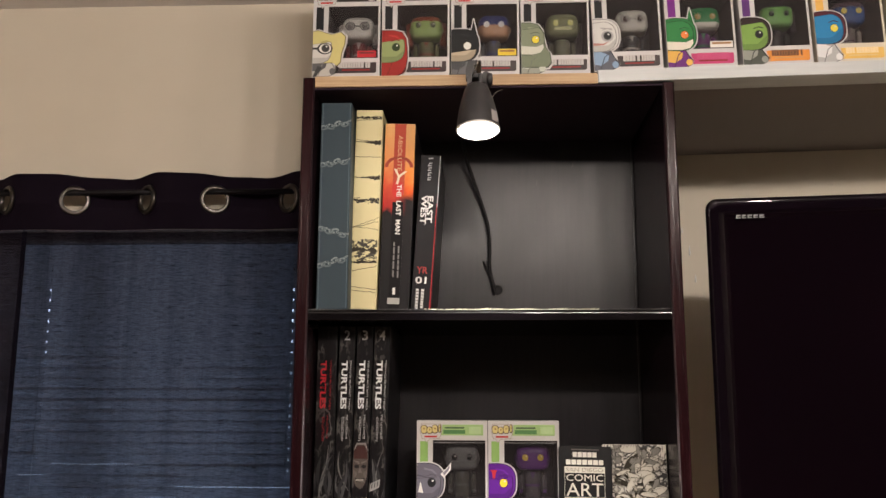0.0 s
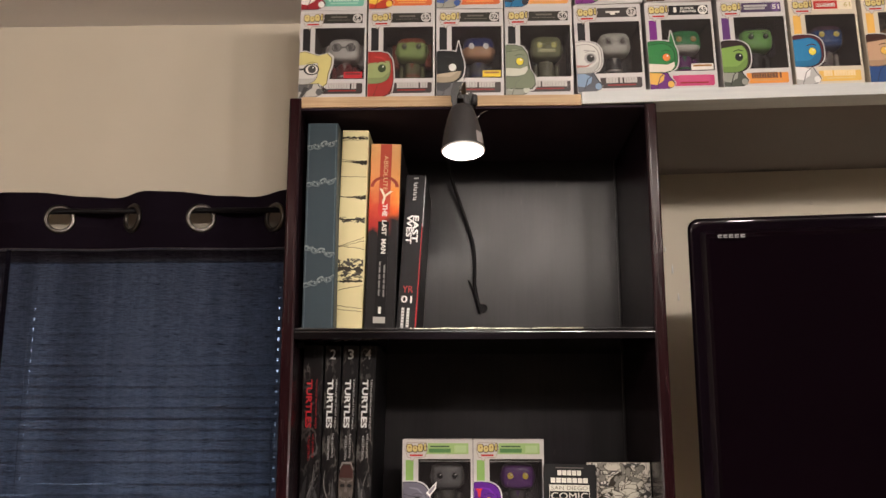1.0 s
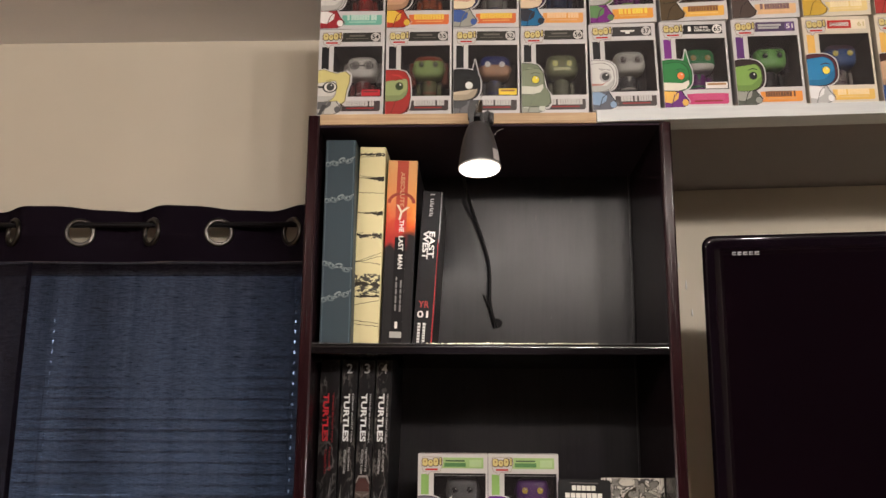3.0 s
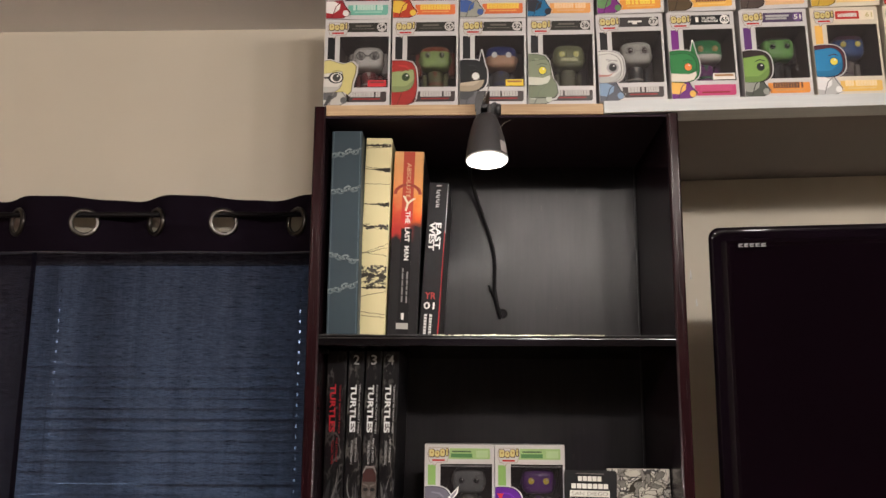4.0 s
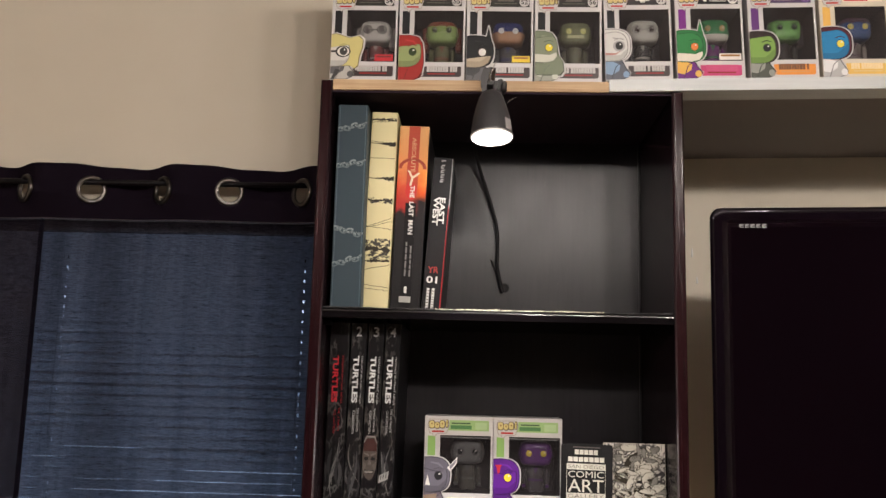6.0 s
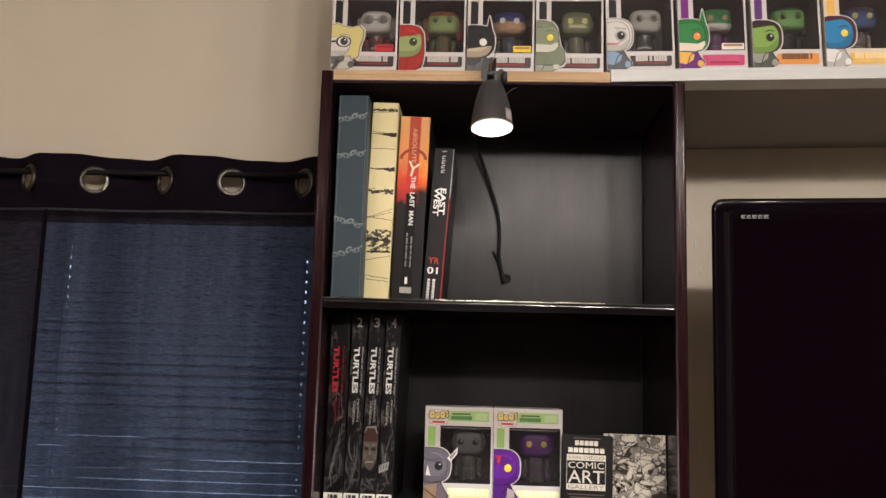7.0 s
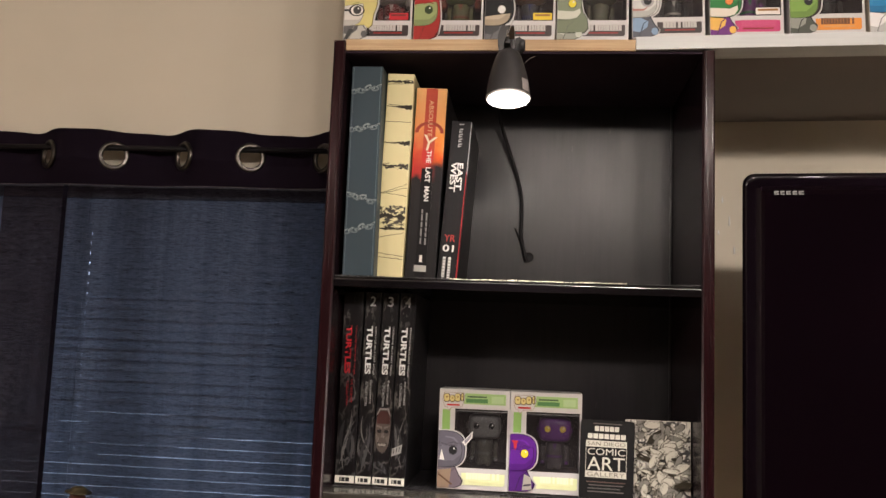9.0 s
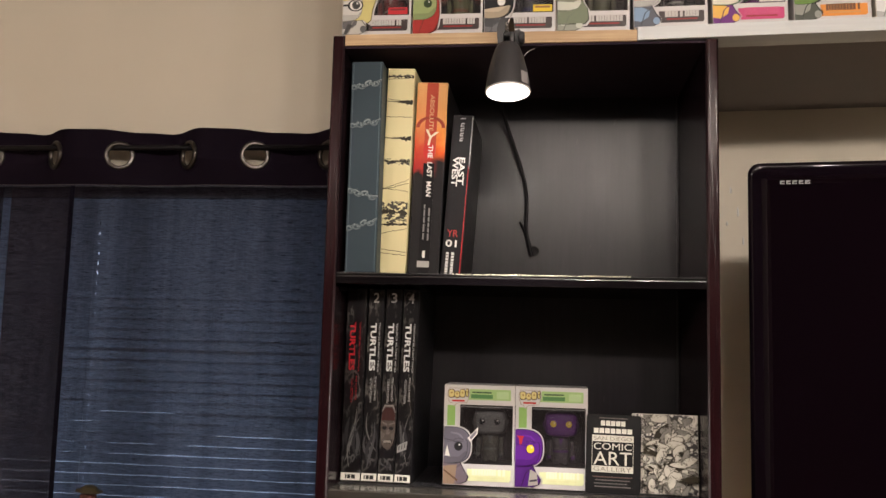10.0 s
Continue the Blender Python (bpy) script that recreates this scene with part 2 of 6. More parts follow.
def night_art(name, size, tint):
    """A black spine with pale scratched pen work and patches of dark grey."""
    m = Mat(name, (0.010, 0.009, 0.010), 0.3, 0.0, 0.18)
    warp = m.noise(size * 0.20, 4, (1, 1, 0.55), 0.55)
    pp = m.n.new("ShaderNodeMath")
    pp.operation = "MULTIPLY"
    pp.inputs[1].default_value = 17.0
    m.l.new(warp, pp.inputs[0])
    fold_ = m.n.new("ShaderNodeMath")
    fold_.operation = "PINGPONG"
    fold_.inputs[1].default_value = 1.0
    m.l.new(pp.outputs[0], fold_.inputs[0])
    lines = m.ramp(fold_.outputs[0], [(0.06, tint), (0.34, (0.006, 0.005, 0.006))])
    where = m.ramp(m.noise(26, 3, (1, 1, 0.6)), [(0.40, (0.04, 0.04, 0.04)), (0.62, (1, 1, 1))])
    grey = m.ramp(m.noise(36, 6, (1, 1, 0.5), 0.7), [(0.52, (0.006, 0.005, 0.006)), (0.70, scaled(tint, 0.20)), (0.80, scaled(tint, 0.35))])
    m.paint(m.mix(1.0, m.mix(1.0, lines, where, "MULTIPLY"), grey, "LIGHTEN"))
    return m


SPINEART = [night_art("night_spine_art", s, c) for s, c in ((95, (0.10, 0.098, 0.096)), (110, (0.11, 0.105, 0.10)), (105, (0.10, 0.095, 0.09)), (120, (0.12, 0.115, 0.11)))]


# ---- mesh helpers ----
def add_box(bm, x0, x1, y0, y1, z0, z1, bevel=0.0, mat=0):
    m = Matrix.Translation(((x0 + x1) / 2, (y0 + y1) / 2, (z0 + z1) / 2)) @ Matrix.Diagonal((x1 - x0, y1 - y0, z1 - z0, 1))
    vs = bmesh.ops.create_cube(bm, size=1, matrix=m)["verts"]
    fs = {f for v in vs for f in v.link_faces}
    for f in fs:
        f.material_index = mat
    if bevel:
        es = list({e for f in fs for e in f.edges})
        r = bmesh.ops.bevel(bm, geom=es, offset=bevel, segments=2, affect="EDGES", profile=0.5)
        for f in r["faces"]:
            f.material_index = mat
    return bm


def slab(x0, x1, y0, y1, z0, z1, bevel=0.0):
    return add_box(bmesh.new(), x0, x1, y0, y1, z0, z1, bevel)


def add_plate(bm, pts, y, depth, mat=0):
    """A flat shape of outline pts (x, z) with its face at y, towards the room."""
    vs = [bm.verts.new((x, y, z)) for x, z in pts]
    back = [bm.verts.new((x, y + depth, z)) for x, z in pts]
    n = len(vs)
    area = sum(pts[i][0] * pts[(i + 1) % n][1] - pts[(i + 1) % n][0] * pts[i][1] for i in range(n))
    if area < 0:
        vs.reverse(), back.reverse()
    f = bm.faces.new(vs)
    f.material_index = mat
    for i in range(n):
        g = bm.faces.new((vs[i], back[i], back[(i + 1) % n], vs[(i + 1) % n]))
        g.material_index = mat
    return bm


def plate(pts, y, depth=0.0004):
    return add_plate(bmesh.new(), pts, y, depth)


def rect(x0, x1, z0, z1):
    return [(x0, z0), (x1, z0), (x1, z1), (x0, z1)]


def oval(cx, cz, rx, rz, n=20, power=2.0):
    out = []
    for i in range(n):
        a = 2 * math.pi * i / n
        c, s = math.cos(a), math.sin(a)
        out.append((cx + rx * math.copysign(abs(c) ** (2 / power), c), cz + rz * math.copysign(abs(s) ** (2 / power), s)))
    return out


def lathe(profile, n=32, m=Matrix()):
    """Turns (radius, height) pairs round z."""
    bm = bmesh.new()
    rings = [[bm.verts.new(m @ Vector((r * math.cos(2 * math.pi * i / n), r * math.sin(2 * math.pi * i / n), h))) for i in range(n)] for r, h in profile]
    for a, b in zip(rings, rings[1:]):
        for i in range(n):
            f = bm.faces.new((a[i], a[(i + 1) % n], b[(i + 1) % n], b[i]))
            f.smooth = True
    return bm


def part(name, bm, mats, parent=None, label="", smooth=False):
    mesh = bpy.data.meshes.new(name)
    if smooth:
        for f in bm.faces:
            f.smooth = True
    bm.to_mesh(mesh)
    bm.free()
    for m in mats if isinstance(mats, (list, tuple)) else [mats]:
        mesh.materials.append(m.m)
    ob = new(name, mesh)
    if parent:
        ob.parent = parent
    if label:
        tagged(ob, label)
    return ob


def thing(name, m, label, category, group="", kind=""):
    ob = new(name)
    ob.empty_display_size = 0.05
    ob.matrix_world = m
    return tagged(ob, label, category, group, kind)


def text_part(string, m, w, h, mat, parent, name="lettering", fat=0.0):
    """Letters fitted into w by h, centred on the pose m, which maps x, y to the sheet they lie on."""
    cu = bpy.data.curves.new(name, "FONT")
    cu.body, cu.align_x, cu.align_y, cu.offset, cu.resolution_u = string, "LEFT", "BOTTOM", fat, 3
    tmp = bpy.data.objects.new(name, cu)
    scene.collection.objects.link(tmp)
    bpy.context.view_layer.update()
    mesh = bpy.data.meshes.new_from_object(tmp.evaluated_get(bpy.context.evaluated_depsgraph_get()))
    bpy.data.objects.remove(tmp)
    co = np.array([v.co[:] for v in mesh.vertices])
    lo, hi = co.min(0), co.max(0)
    k = (w / (hi[0] - lo[0]), h / (hi[1] - lo[1]))
    for v in mesh.vertices:
        v.co = m @ Vector(((v.co[0] - (lo[0] + hi[0]) / 2) * k[0], (v.co[1] - (lo[1] + hi[1]) / 2) * k[1], 0))
    mesh.materials.clear()
    mesh.materials.append(mat.m)
    ob = new(name, mesh)
    ob.parent = parent
    return ob


def on_front(x, y, z, turn=0):
    """A sheet that faces the room (-y); turn: degrees clockwise as seen from the room."""
    return Matrix.Translation((x, y, z)) @ Euler((radians(90), 0, 0)).to_matrix().to_4x4() @ Matrix.Rotation(radians(-turn), 4, "Z")


def tube(name, pts, radius, mat, parent=None, label=""):
    cu = bpy.data.curves.new(name, "CURVE")
    cu.dimensions, cu.bevel_depth, cu.bevel_resolution, cu.resolution_u = "3D", radius, 3, 10
    sp = cu.splines.new("NURBS")
    sp.points.add(len(pts) - 1)
    for p, c in zip(sp.points, pts):
        p.co = (*c, 1)
    sp.use_endpoint_u, sp.order_u, cu.use_fill_caps = True, 3, True
    tmp = bpy.data.objects.new(name, cu)
    scene.collection.objects.link(tmp)
    bpy.context.view_layer.update()
    mesh = bpy.data.meshes.new_from_object(tmp.evaluated_get(bpy.context.evaluated_depsgraph_get()))
    bpy.data.objects.remove(tmp)
    mesh.materials.clear()
    mesh.materials.append(mat.m)
    for p in mesh.polygons:
        p.use_smooth = True
    ob = new(name, mesh)
    if parent:
        ob.parent = parent
    if label:
        tagged(ob, label)
    return ob


# ---- the room ----
WY = 1.87                       # face of the wall behind the bookcase
WX0, WX1, WZ0, WZ1 = -1.47, -0.42, 0.90, 1.905   # window opening


def structure(name, bm, mat, label, category):
    return tagged(part(name, bm, mat), label, category, "", "structure")


bm = bmesh.new()
add_box(bm, -2.4, WX0, WY, WY + 0.14, 0, 2.44)
add_box(bm, WX1, 2.4, WY, WY + 0.14, 0, 2.44)
add_box(bm, WX0, WX1, WY, WY + 0.14, 0, WZ0)
add_box(bm, WX0, WX1, WY, WY + 0.14, WZ1, 2.44)
structure("wall_north", bm, WALL, "warm beige painted wall with a curtained window", "wall")
structure("wall_south", slab(-2.4, 2.4, -4.64, -4.5, 0, 2.44), DIMWALL, "plain taupe painted wall", "wall")
structure("wall_west", slab(-2.54, -2.4, -4.64, WY + 0.14, 0, 2.44), WALL, "plain warm beige painted wall", "wall")
structure("wall_east", slab(2.4, 2.54, -4.64, WY + 0.14, 0, 2.44), WALL, "plain warm beige painted wall", "wall")
structure("floor", slab(-2.54, 2.54, -4.64, WY + 0.14, -0.1, 0), FLOOR, "brown wooden floor of the room", "floor")
structure("ceiling", slab(-2.54, 2.54, -4.64, WY + 0.14, 2.44, 2.54), CEILING, "plain grey-white painted ceiling", "ceiling")
structure("backdrop", slab(-3.2, 1.6, 3.2, 3.22, 1.70, 3.0), DUSK, "blue dusk sky outside the window", "sky")
structure("backdrop_low", slab(-3.2, 1.6, 3.2, 3.22, 0.60, 1.6995), LOWDUSK, "dim blue dusk distance below the sky", "sky")

structure("ground", slab(-3.2, 1.6, 2.02, 3.199, -0.6, -0.5), DIMWALL, "dark ground outside the window", "ground")
# unseen slab, added to keep sky light off the upper slats
structure("eave", slab(-2.4, 0.6, 2.03, 2.56, 1.888, 2.05), DIMWALL, "unseen slab added outside to shade the blind's top", "eave")
nail = tagged(part("wall_nail", lathe([(0.0, 0.002), (0.0016, 0.002), (0.0022, 0.001), (0.0012, 0.0008), (0.0012, 0.0)], 12, Matrix.Translation((0.661, WY, 2.001)) @ Matrix.Rotation(radians(90), 4, "X")), PAPER), "small painted nail head in the beige wall", "nail")
for dx, dz, dl in ((0.338, 1.905, 0.010), (0.352, 1.862, 0.016), (0.330, 1.835, 0.007), (0.362, 1.80, 0.012)):
    drip = part("paint_drip", lathe([(0.0, -dl), (0.0022, -dl * 0.8), (0.0016, 0.0), (0.0, dl * 0.5)], 8, Matrix.Translation((dx, WY - 0.0002, dz))), FRAMEWHITE)
    tagged(drip, "dried pale paint drip on the beige wall", "paint drip", "paint drips", "structure")

win = tagged(new("window_1"), "white framed window behind the closed blind", "window", "", "structure")
for nm, b in (("window_frame", (WX0, WX0 + 0.012, 1.95, 1.99, WZ0, WZ1)), ("window_frame", (WX1 - 0.04, WX1, 1.95, 1.99, WZ0, WZ1)),
              ("window_frame", (WX0 + 0.012, WX1 - 0.04, 1.95, 1.99, WZ0, WZ0 + 0.04)), ("window_frame", (WX0 + 0.012, WX1 - 0.04, 1.94, 1.99, WZ1 - 0.022, WZ1))):
    part(nm, slab(*b, 0.003), FRAMEWHITE, win)
pane = part("pane", slab(WX0 + 0.012, WX1 - 0.04, 1.968, 1.972, WZ0 + 0.04, WZ1 - 0.022), FILM, win)
pane.visible_shadow = False


# ---- blind ----
def venetian_blind():
    b = thing("venetian_blind", pose(0, 0, 0), "closed off-white venetian blind with narrow slats", "blind")
    x0, x1, y = WX0 + 0.0075, WX1 - 0.006, 1.886
    # headrail greyed to put the shade below the curtain's header into its colour
    part("headrail", slab(x0, x1, y - 0.012, y + 0.020, 1.8795, 1.9045, 0.001), plain("headrail_shade", (0.26, 0.27, 0.29), 0.6), b)
    rng = random.Random(4)
    pitch, z = 0.0227, 1.8685
    holes = (-1.047, -0.504)
    # stretches of the lower slats, from one end (0) to the other (1), that stand open to the dusk
    ajar = {20: ((0.12, 0.42),), 21: ((-0.13, 0.44),), 22: ((0.02, 0.15), (0.52, 0.98)), 23: ((-0.08, 0.36), (0.42, 0.98)), 24: ((0.01, 0.08), (0.15, 0.99))}
    i = 0
    while z > 0.93:
        bm = bmesh.new()
        open_at = ajar.get(i, ((-0.5, 1.0),)) if i >= 20 else ()
        tilt0 = 86.3 + rng.uniform(-0.8, 0.8)
        w0 = 0.0267 + rng.uniform(-0.0013, 0.0013)
        hw, hh = (0.0014, 0.13) if i < 3 else (rng.uniform(0.0009, 0.0014), rng.uniform(0.07, 0.14))
        cuts = [x0] + [c for h, k_ in zip(holes, (0.7, 1.3)) for c in (h - hw * k_, h + hw * k_)] + [x1]
        bow, ripple = rng.uniform(-0.0004, 0.0004), rng.uniform(2.5, 6.0)
        for k in range(len(cuts) - 1):
            a, c = cuts[k], cuts[k + 1]
            gap = k % 2 == 1 and i > 1
            n = {0: 24, 2: 40, 4: 6}.get(k, 1)
            for q in range(n):
                xa, xb = a + (c - a) * q / n, a + (c - a) * (q + 1) / n
                rows_ = []
                for xx in (xa, xb):
                    u = (xx + 1.1145) / 0.6885
                    ease = max([min(1.0, max(0.0, (u - a_) / 0.03), max(0.0, (b_ - u) / 0.03)) for a_, b_ in open_at] or [0.0])
                    ease = max(0.0, ease * (0.86 + 0.14 * math.sin(u * 37 + i * 2.3)))
                    tilt, w = -radians(tilt0 - 10.0 * ease), w0 - (w0 - 0.0219) * ease
                    sag = bow * (math.sin(2 * math.pi * (xx - x0) / (x1 - x0)) + 0.8 * math.sin(ripple * math.pi * (xx - x0) / (x1 - x0) + i))
                    rows_.append([bm.verts.new((xx, y + math.cos(tilt) * w * s + -0.0003 * (1 - 4 * s * s), z + math.sin(tilt) * w * s + sag)) for s in ((-0.5, -0.25, 0, 0.25, 0.5) if not gap else (-0.5, -hh, hh, 0.5))])
                m_ = len(rows_[0])
                for r in range(m_ - 1):
                    if gap and r == 1:
                        continue
                    f = bm.faces.new((rows_[0][r], rows_[1][r], rows_[1][r + 1], rows_[0][r + 1]))
                    f.smooth = True
        part("slat", bm, VINYL, b)
        z -= pitch
        i += 1
    for h in holes:
        tube("cord", [(h - 0.004, y - 0.014, 1.87), (h - 0.004, y - 0.014, 1.4), (h - 0.004, y - 0.014, 0.93)], 0.0006, VINYL, b)


venetian_blind()


# ---- curtain ----
RY, RZ, WAVE, AMP = 1.812, 1.963, 0.3085, 0.030


def fold(x, z=2.0):
    """The curtain's depth along the rod."""
    k = min(1.0, max(0.18, 0.18 + (z - 1.90) * 16))
    p = 2 * math.pi * (x + 0.742) / WAVE
    return RY - AMP * k * (math.cos(p) - 0.18 * math.sin(2 * p)) + (0 if z > 1.9 else 0.004 * (1.9 - z) * math.sin(x * 41 + 1.3))


def cloth(x0, x1, z0, z1, nx, nz, hem=False, holes=()):
    bm = bmesh.new()
    g = []
    for j in range(nz + 1):
        row = []
        for i in range(nx + 1):
            x = x0 + (x1 - x0) * i / nx
            z = z0 + (z1 - z0) * j / nz
            if hem and j == nz:
                z += -0.0018 * math.cos(2 * math.pi * (x + 0.742) / WAVE) + 0.0015 * math.sin(x * 23) + 0.0012 * math.sin(x * 61)
            row.append(bm.verts.new((x, fold(x, z), z)))
        g.append(row)
    for j in range(nz):
        for i in range(nx):
            c = sum((v.co for v in (g[j][i], g[j + 1][i + 1])), Vector()) / 2
            if any((c.x - hx) ** 2 * (1 + ((fold(hx + 0.002) - fold(hx - 0.002)) / 0.004) ** 2) + (c.z - RZ) ** 2 < 0.027 ** 2 for hx in holes):
                continue
            f = bm.faces.new((g[j][i], g[j][i + 1], g[j + 1][i + 1], g[j + 1][i]))
            f.smooth = True
    return bm


def pleated(x0, x1, z0, z1, pleats, off=0.0):
    """Cloth that doubles back on itself at each pleat (place, width), more so further down."""
    bm = bmesh.new()
    track = []
    x = x0
    for px, pw in sorted(pleats):
        while x < px + pw / 2 - 1e-6:
            track.append((x, 0.0, 0.0))
            x += 0.008
        track += [(px + pw / 2, 0.0, 0.0), (px + pw / 2, 0.002, pw * 0.2), (px + pw / 2, 0.004, pw * 0.8), (px + pw / 2, 0.005, pw), (px + pw / 2, 0.0065, pw * 0.9), (px + pw / 2, 0.008, pw * 0.2), (px + pw / 2, 0.008, 0.0)]
        x = px + pw / 2 + 0.008
    while x < x1:
        track.append((x, 0.0, 0.0))
        x += 0.008
    track.append((x1, 0.0, 0.0))
    nz = 24
    g = []
    for j in range(nz + 1):
        z = z0 + (z1 - z0) * j / nz
        k = min(1.0, (z1 - z) / 0.22)
        g.append([bm.verts.new((a - b * k, fold(a - b * k, z) - d - off, z)) for a, d, b in track])
    for j in range(nz):
        for i in range(len(track) - 1):
            f = bm.faces.new((g[j][i], g[j][i + 1], g[j + 1][i + 1], g[j + 1][i]))
            f.smooth = True
    return bm


def curtain():
    c = thing("curtain", pose(0, 0, 0), "sheer dark navy grommet curtain hanging from a black rod", "curtain")
    rings = [-0.9735 + 0.3085 * k for k in range(-2, 2)] + [-0.8125 + 0.3085 * k for k in range(-2, 2)]
    x0, x1 = -1.75, -0.42
    part("header", cloth(x0, x1, 1.898, 2.018, 420, 42, True, rings), HEMCLOTH, c, "opaque doubled top hem")
    part("panel", pleated(x0, x1, 0.55, 1.8975, ()), SHEER, c, "sheer slubbed cloth")
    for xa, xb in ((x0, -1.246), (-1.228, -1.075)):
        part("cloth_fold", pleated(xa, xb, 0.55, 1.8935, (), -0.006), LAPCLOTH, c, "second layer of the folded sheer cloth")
    part("side_hem", pleated(-1.0825, -1.0715, 0.55, 1.8970, (), -0.003), SIDEHEM, c, "narrow dark stitched side hem")
    part("hem_seam", pleated(x0, x1, 1.8945, 1.8968, (), 0.0015), SEAMCLOTH, c, "stitched seam, paled for light through it")
    for hx in rings:
        slope = (fold(hx + 0.002) - fold(hx - 0.002)) / 0.004
        m = Matrix.Translation((hx, fold(hx) - 0.001, RZ)) @ Matrix.Rotation(math.atan(slope), 4, "Z") @ Matrix.Rotation(radians(90), 4, "X")
        prof = [(0.0228, -0.003), (0.0228, 0.0028), (0.0255, 0.0045), (0.0275, 0.0030), (0.030, 0.0042), (0.0325, 0.0), (0.0325, -0.003), (0.0228, -0.003)]
        part("grommet", lathe(prof, 36, m), STEEL, c, "brushed nickel ring")


curtain()
rod = thing("curtain_rod", pose(0, 0, 0), "thin black iron curtain rod through the curtain's rings", "curtain rod")
part("rod", lathe([(0.0, -0.7), (0.006, -0.7), (0.006, 0.65), (0.0, 0.65)], 16, Matrix.Translation((-1.07, RY, RZ + 0.0175)) @ Matrix.Rotation(radians(90), 4, "Y")), RODMETAL, rod)
for x in (-1.74, -0.455):
    part("bracket", slab(x - 0.006, x + 0.006, RY - 0.004, WY, RZ - 0.012, RZ + 0.004, 0.002), RODMETAL, rod)


# ---- bookcase ----
FY, BY = 1.400, 1.709
XL, XR = -0.375, 0.210
S1, S2 = 1.679, 1.3365


def bookcase():
    b = thing("bookcase", pose(0, 0, 0), "tall dark espresso wooden bookcase against the wall", "bookcase")
    part("side_panel", slab(-0.394, XL, FY + 0.004, BY + 0.012, 0, 2.0745, 0.002), ESPRESSO, b)
    part("side_panel", slab(XR, 0.2285, FY + 0.004, BY + 0.012, 0, 2.0585, 0.002), ESPRESSO, b)
    for x0, x1, top in ((-0.3945, XL + 0.0005, 2.075), (XR - 0.0005, 0.229, 2.059)):
        bm = bmesh.new()
        rr_ = 0.0030
        prof = [(x0 + rr_ - rr_ * math.cos(a), FY + rr_ - rr_ * math.sin(a)) for a in (radians(d) for d in range(0, 91, 15))]
        prof += [(x1 - rr_ + rr_ * math.sin(a), FY + rr_ - rr_ * math.cos(a)) for a in (radians(d) for d in range(0, 91, 15))]
        a = [bm.verts.new((x, y, 0)) for x, y in prof]
        c = [bm.verts.new((x, y, top)) for x, y in prof]
        for i in range(len(prof) - 1):
            f = bm.faces.new((a[i], a[i + 1], c[i + 1], c[i]))
            f.smooth, f.material_index = i != 6, int((i > 6) if x0 < 0 else (i < 6))
        bm.faces.new(c)
        part("edge_strip", bm, [MAHOGANY, RUBBEDEDGE], b, "glossy mahogany front edge")
    part("back_panel", slab(XL, XR, BY, BY + 0.006, 0.02, 2.0562), BACKBOARD, b, "matt black back board")
    part("back_trim", slab(XR - 0.004, XR - 0.0005, BY - 0.004, BY, 0.02, 2.056, 0.001), BACKBOARD, b)
    for z, t in ((S1, 0.0165), (S2, 0.018), (1.0, 0.018), (0.66, 0.018), (0.33, 0.018), (0.06, 0.018)):
        part("shelf", slab(XL, XR, FY + 0.003, BY, z - t, z, 0.002), LITSHELF if z == S2 else SHELFGLOSS, b, "glossy black shelf board")
    bm = bmesh.new()
    prof = [(FY + 0.0095, S1 + 0.0004)] + [(FY + 0.0085 - 0.006 * math.sin(a), S1 - 0.0056 + 0.006 * math.cos(a)) for a in (radians(d) for d in range(0, 91, 15))] + [(FY + 0.0025, S1 - 0.0160)]
    ends = [[bm.verts.new((x, y, z)) for y, z in prof] for x in (XL + 0.001, XR - 0.001)]
    for i in range(len(prof) - 1):
        f = bm.faces.new((ends[0][i + 1], ends[1][i + 1], ends[1][i], ends[0][i]))
        f.smooth, f.material_index = i < len(prof) - 2, int(i < len(prof) - 3)
    part("edge_band", bm, [EDGEGLOSS, NOSEGLOSS], b, "rounded glossy black front edge")
    part("plinth", slab(XL, XR, FY + 0.02, FY + 0.036, 0, 0.042), ESPRESSO, b)
    # board's black lifted towards purple, holding the glare over the bay
    part("top_board", slab(XL, XR, FY + 0.004, BY + 0.003, 2.0545, 2.0580), plain("glare_lifted_board", (0.022, 0.014, 0.022), 0.8, 0.2, 60, 0.1, 0.1), b)
    for sx, sz in ((XL + 0.0015, 1.66), (XL + 0.0015, 1.325)):
        part("shelf_peg", slab(sx - 0.0012, sx + 0.010, FY + 0.035, FY + 0.045, sz - 0.008, sz, 0.001), RODMETAL, b)
    return b


bookcase()


# ---- boards on top and shelf liners ----
def board_z(x):
    """The height of the top boards: the white one climbs a little to its far end."""
    return 2.0775 if x < 0.104 else 2.0815 + 0.024 * (x - 0.104)


plank = thing("pine_plank", pose(0, 0, 0), "raw pine plank lying on the bookcase as its top", "plank")
bm = slab(XL + 0.001, 0.1035, FY + 0.001, 1.72, 2.0585, 2.0775, 0.0008)
part("board", bm, PINE, plank)

white = thing("white_shelf", Matrix.Translation((0.104, 0, 2.0595)) @ Matrix.Rotation(-math.atan(0.024), 4, "Y"), "white laminated shelf board over the television", "shelf")
part("board", slab(0, 1.25, FY - 0.001, FY + 0.052, 0, 0.022, 0.001), WHITEBOARD, white)
part("rear_board", slab(0.13, 1.25, FY + 0.0525, WY - 0.0002, 0.004, 0.0215), SHADEDBOARD, white, "underside board, its brown holding the shade")
part("bracket", slab(1.0, 1.02, FY + 0.1, WY - 0.002, -0.014, 0.0035, 0.002), RODMETAL, white)


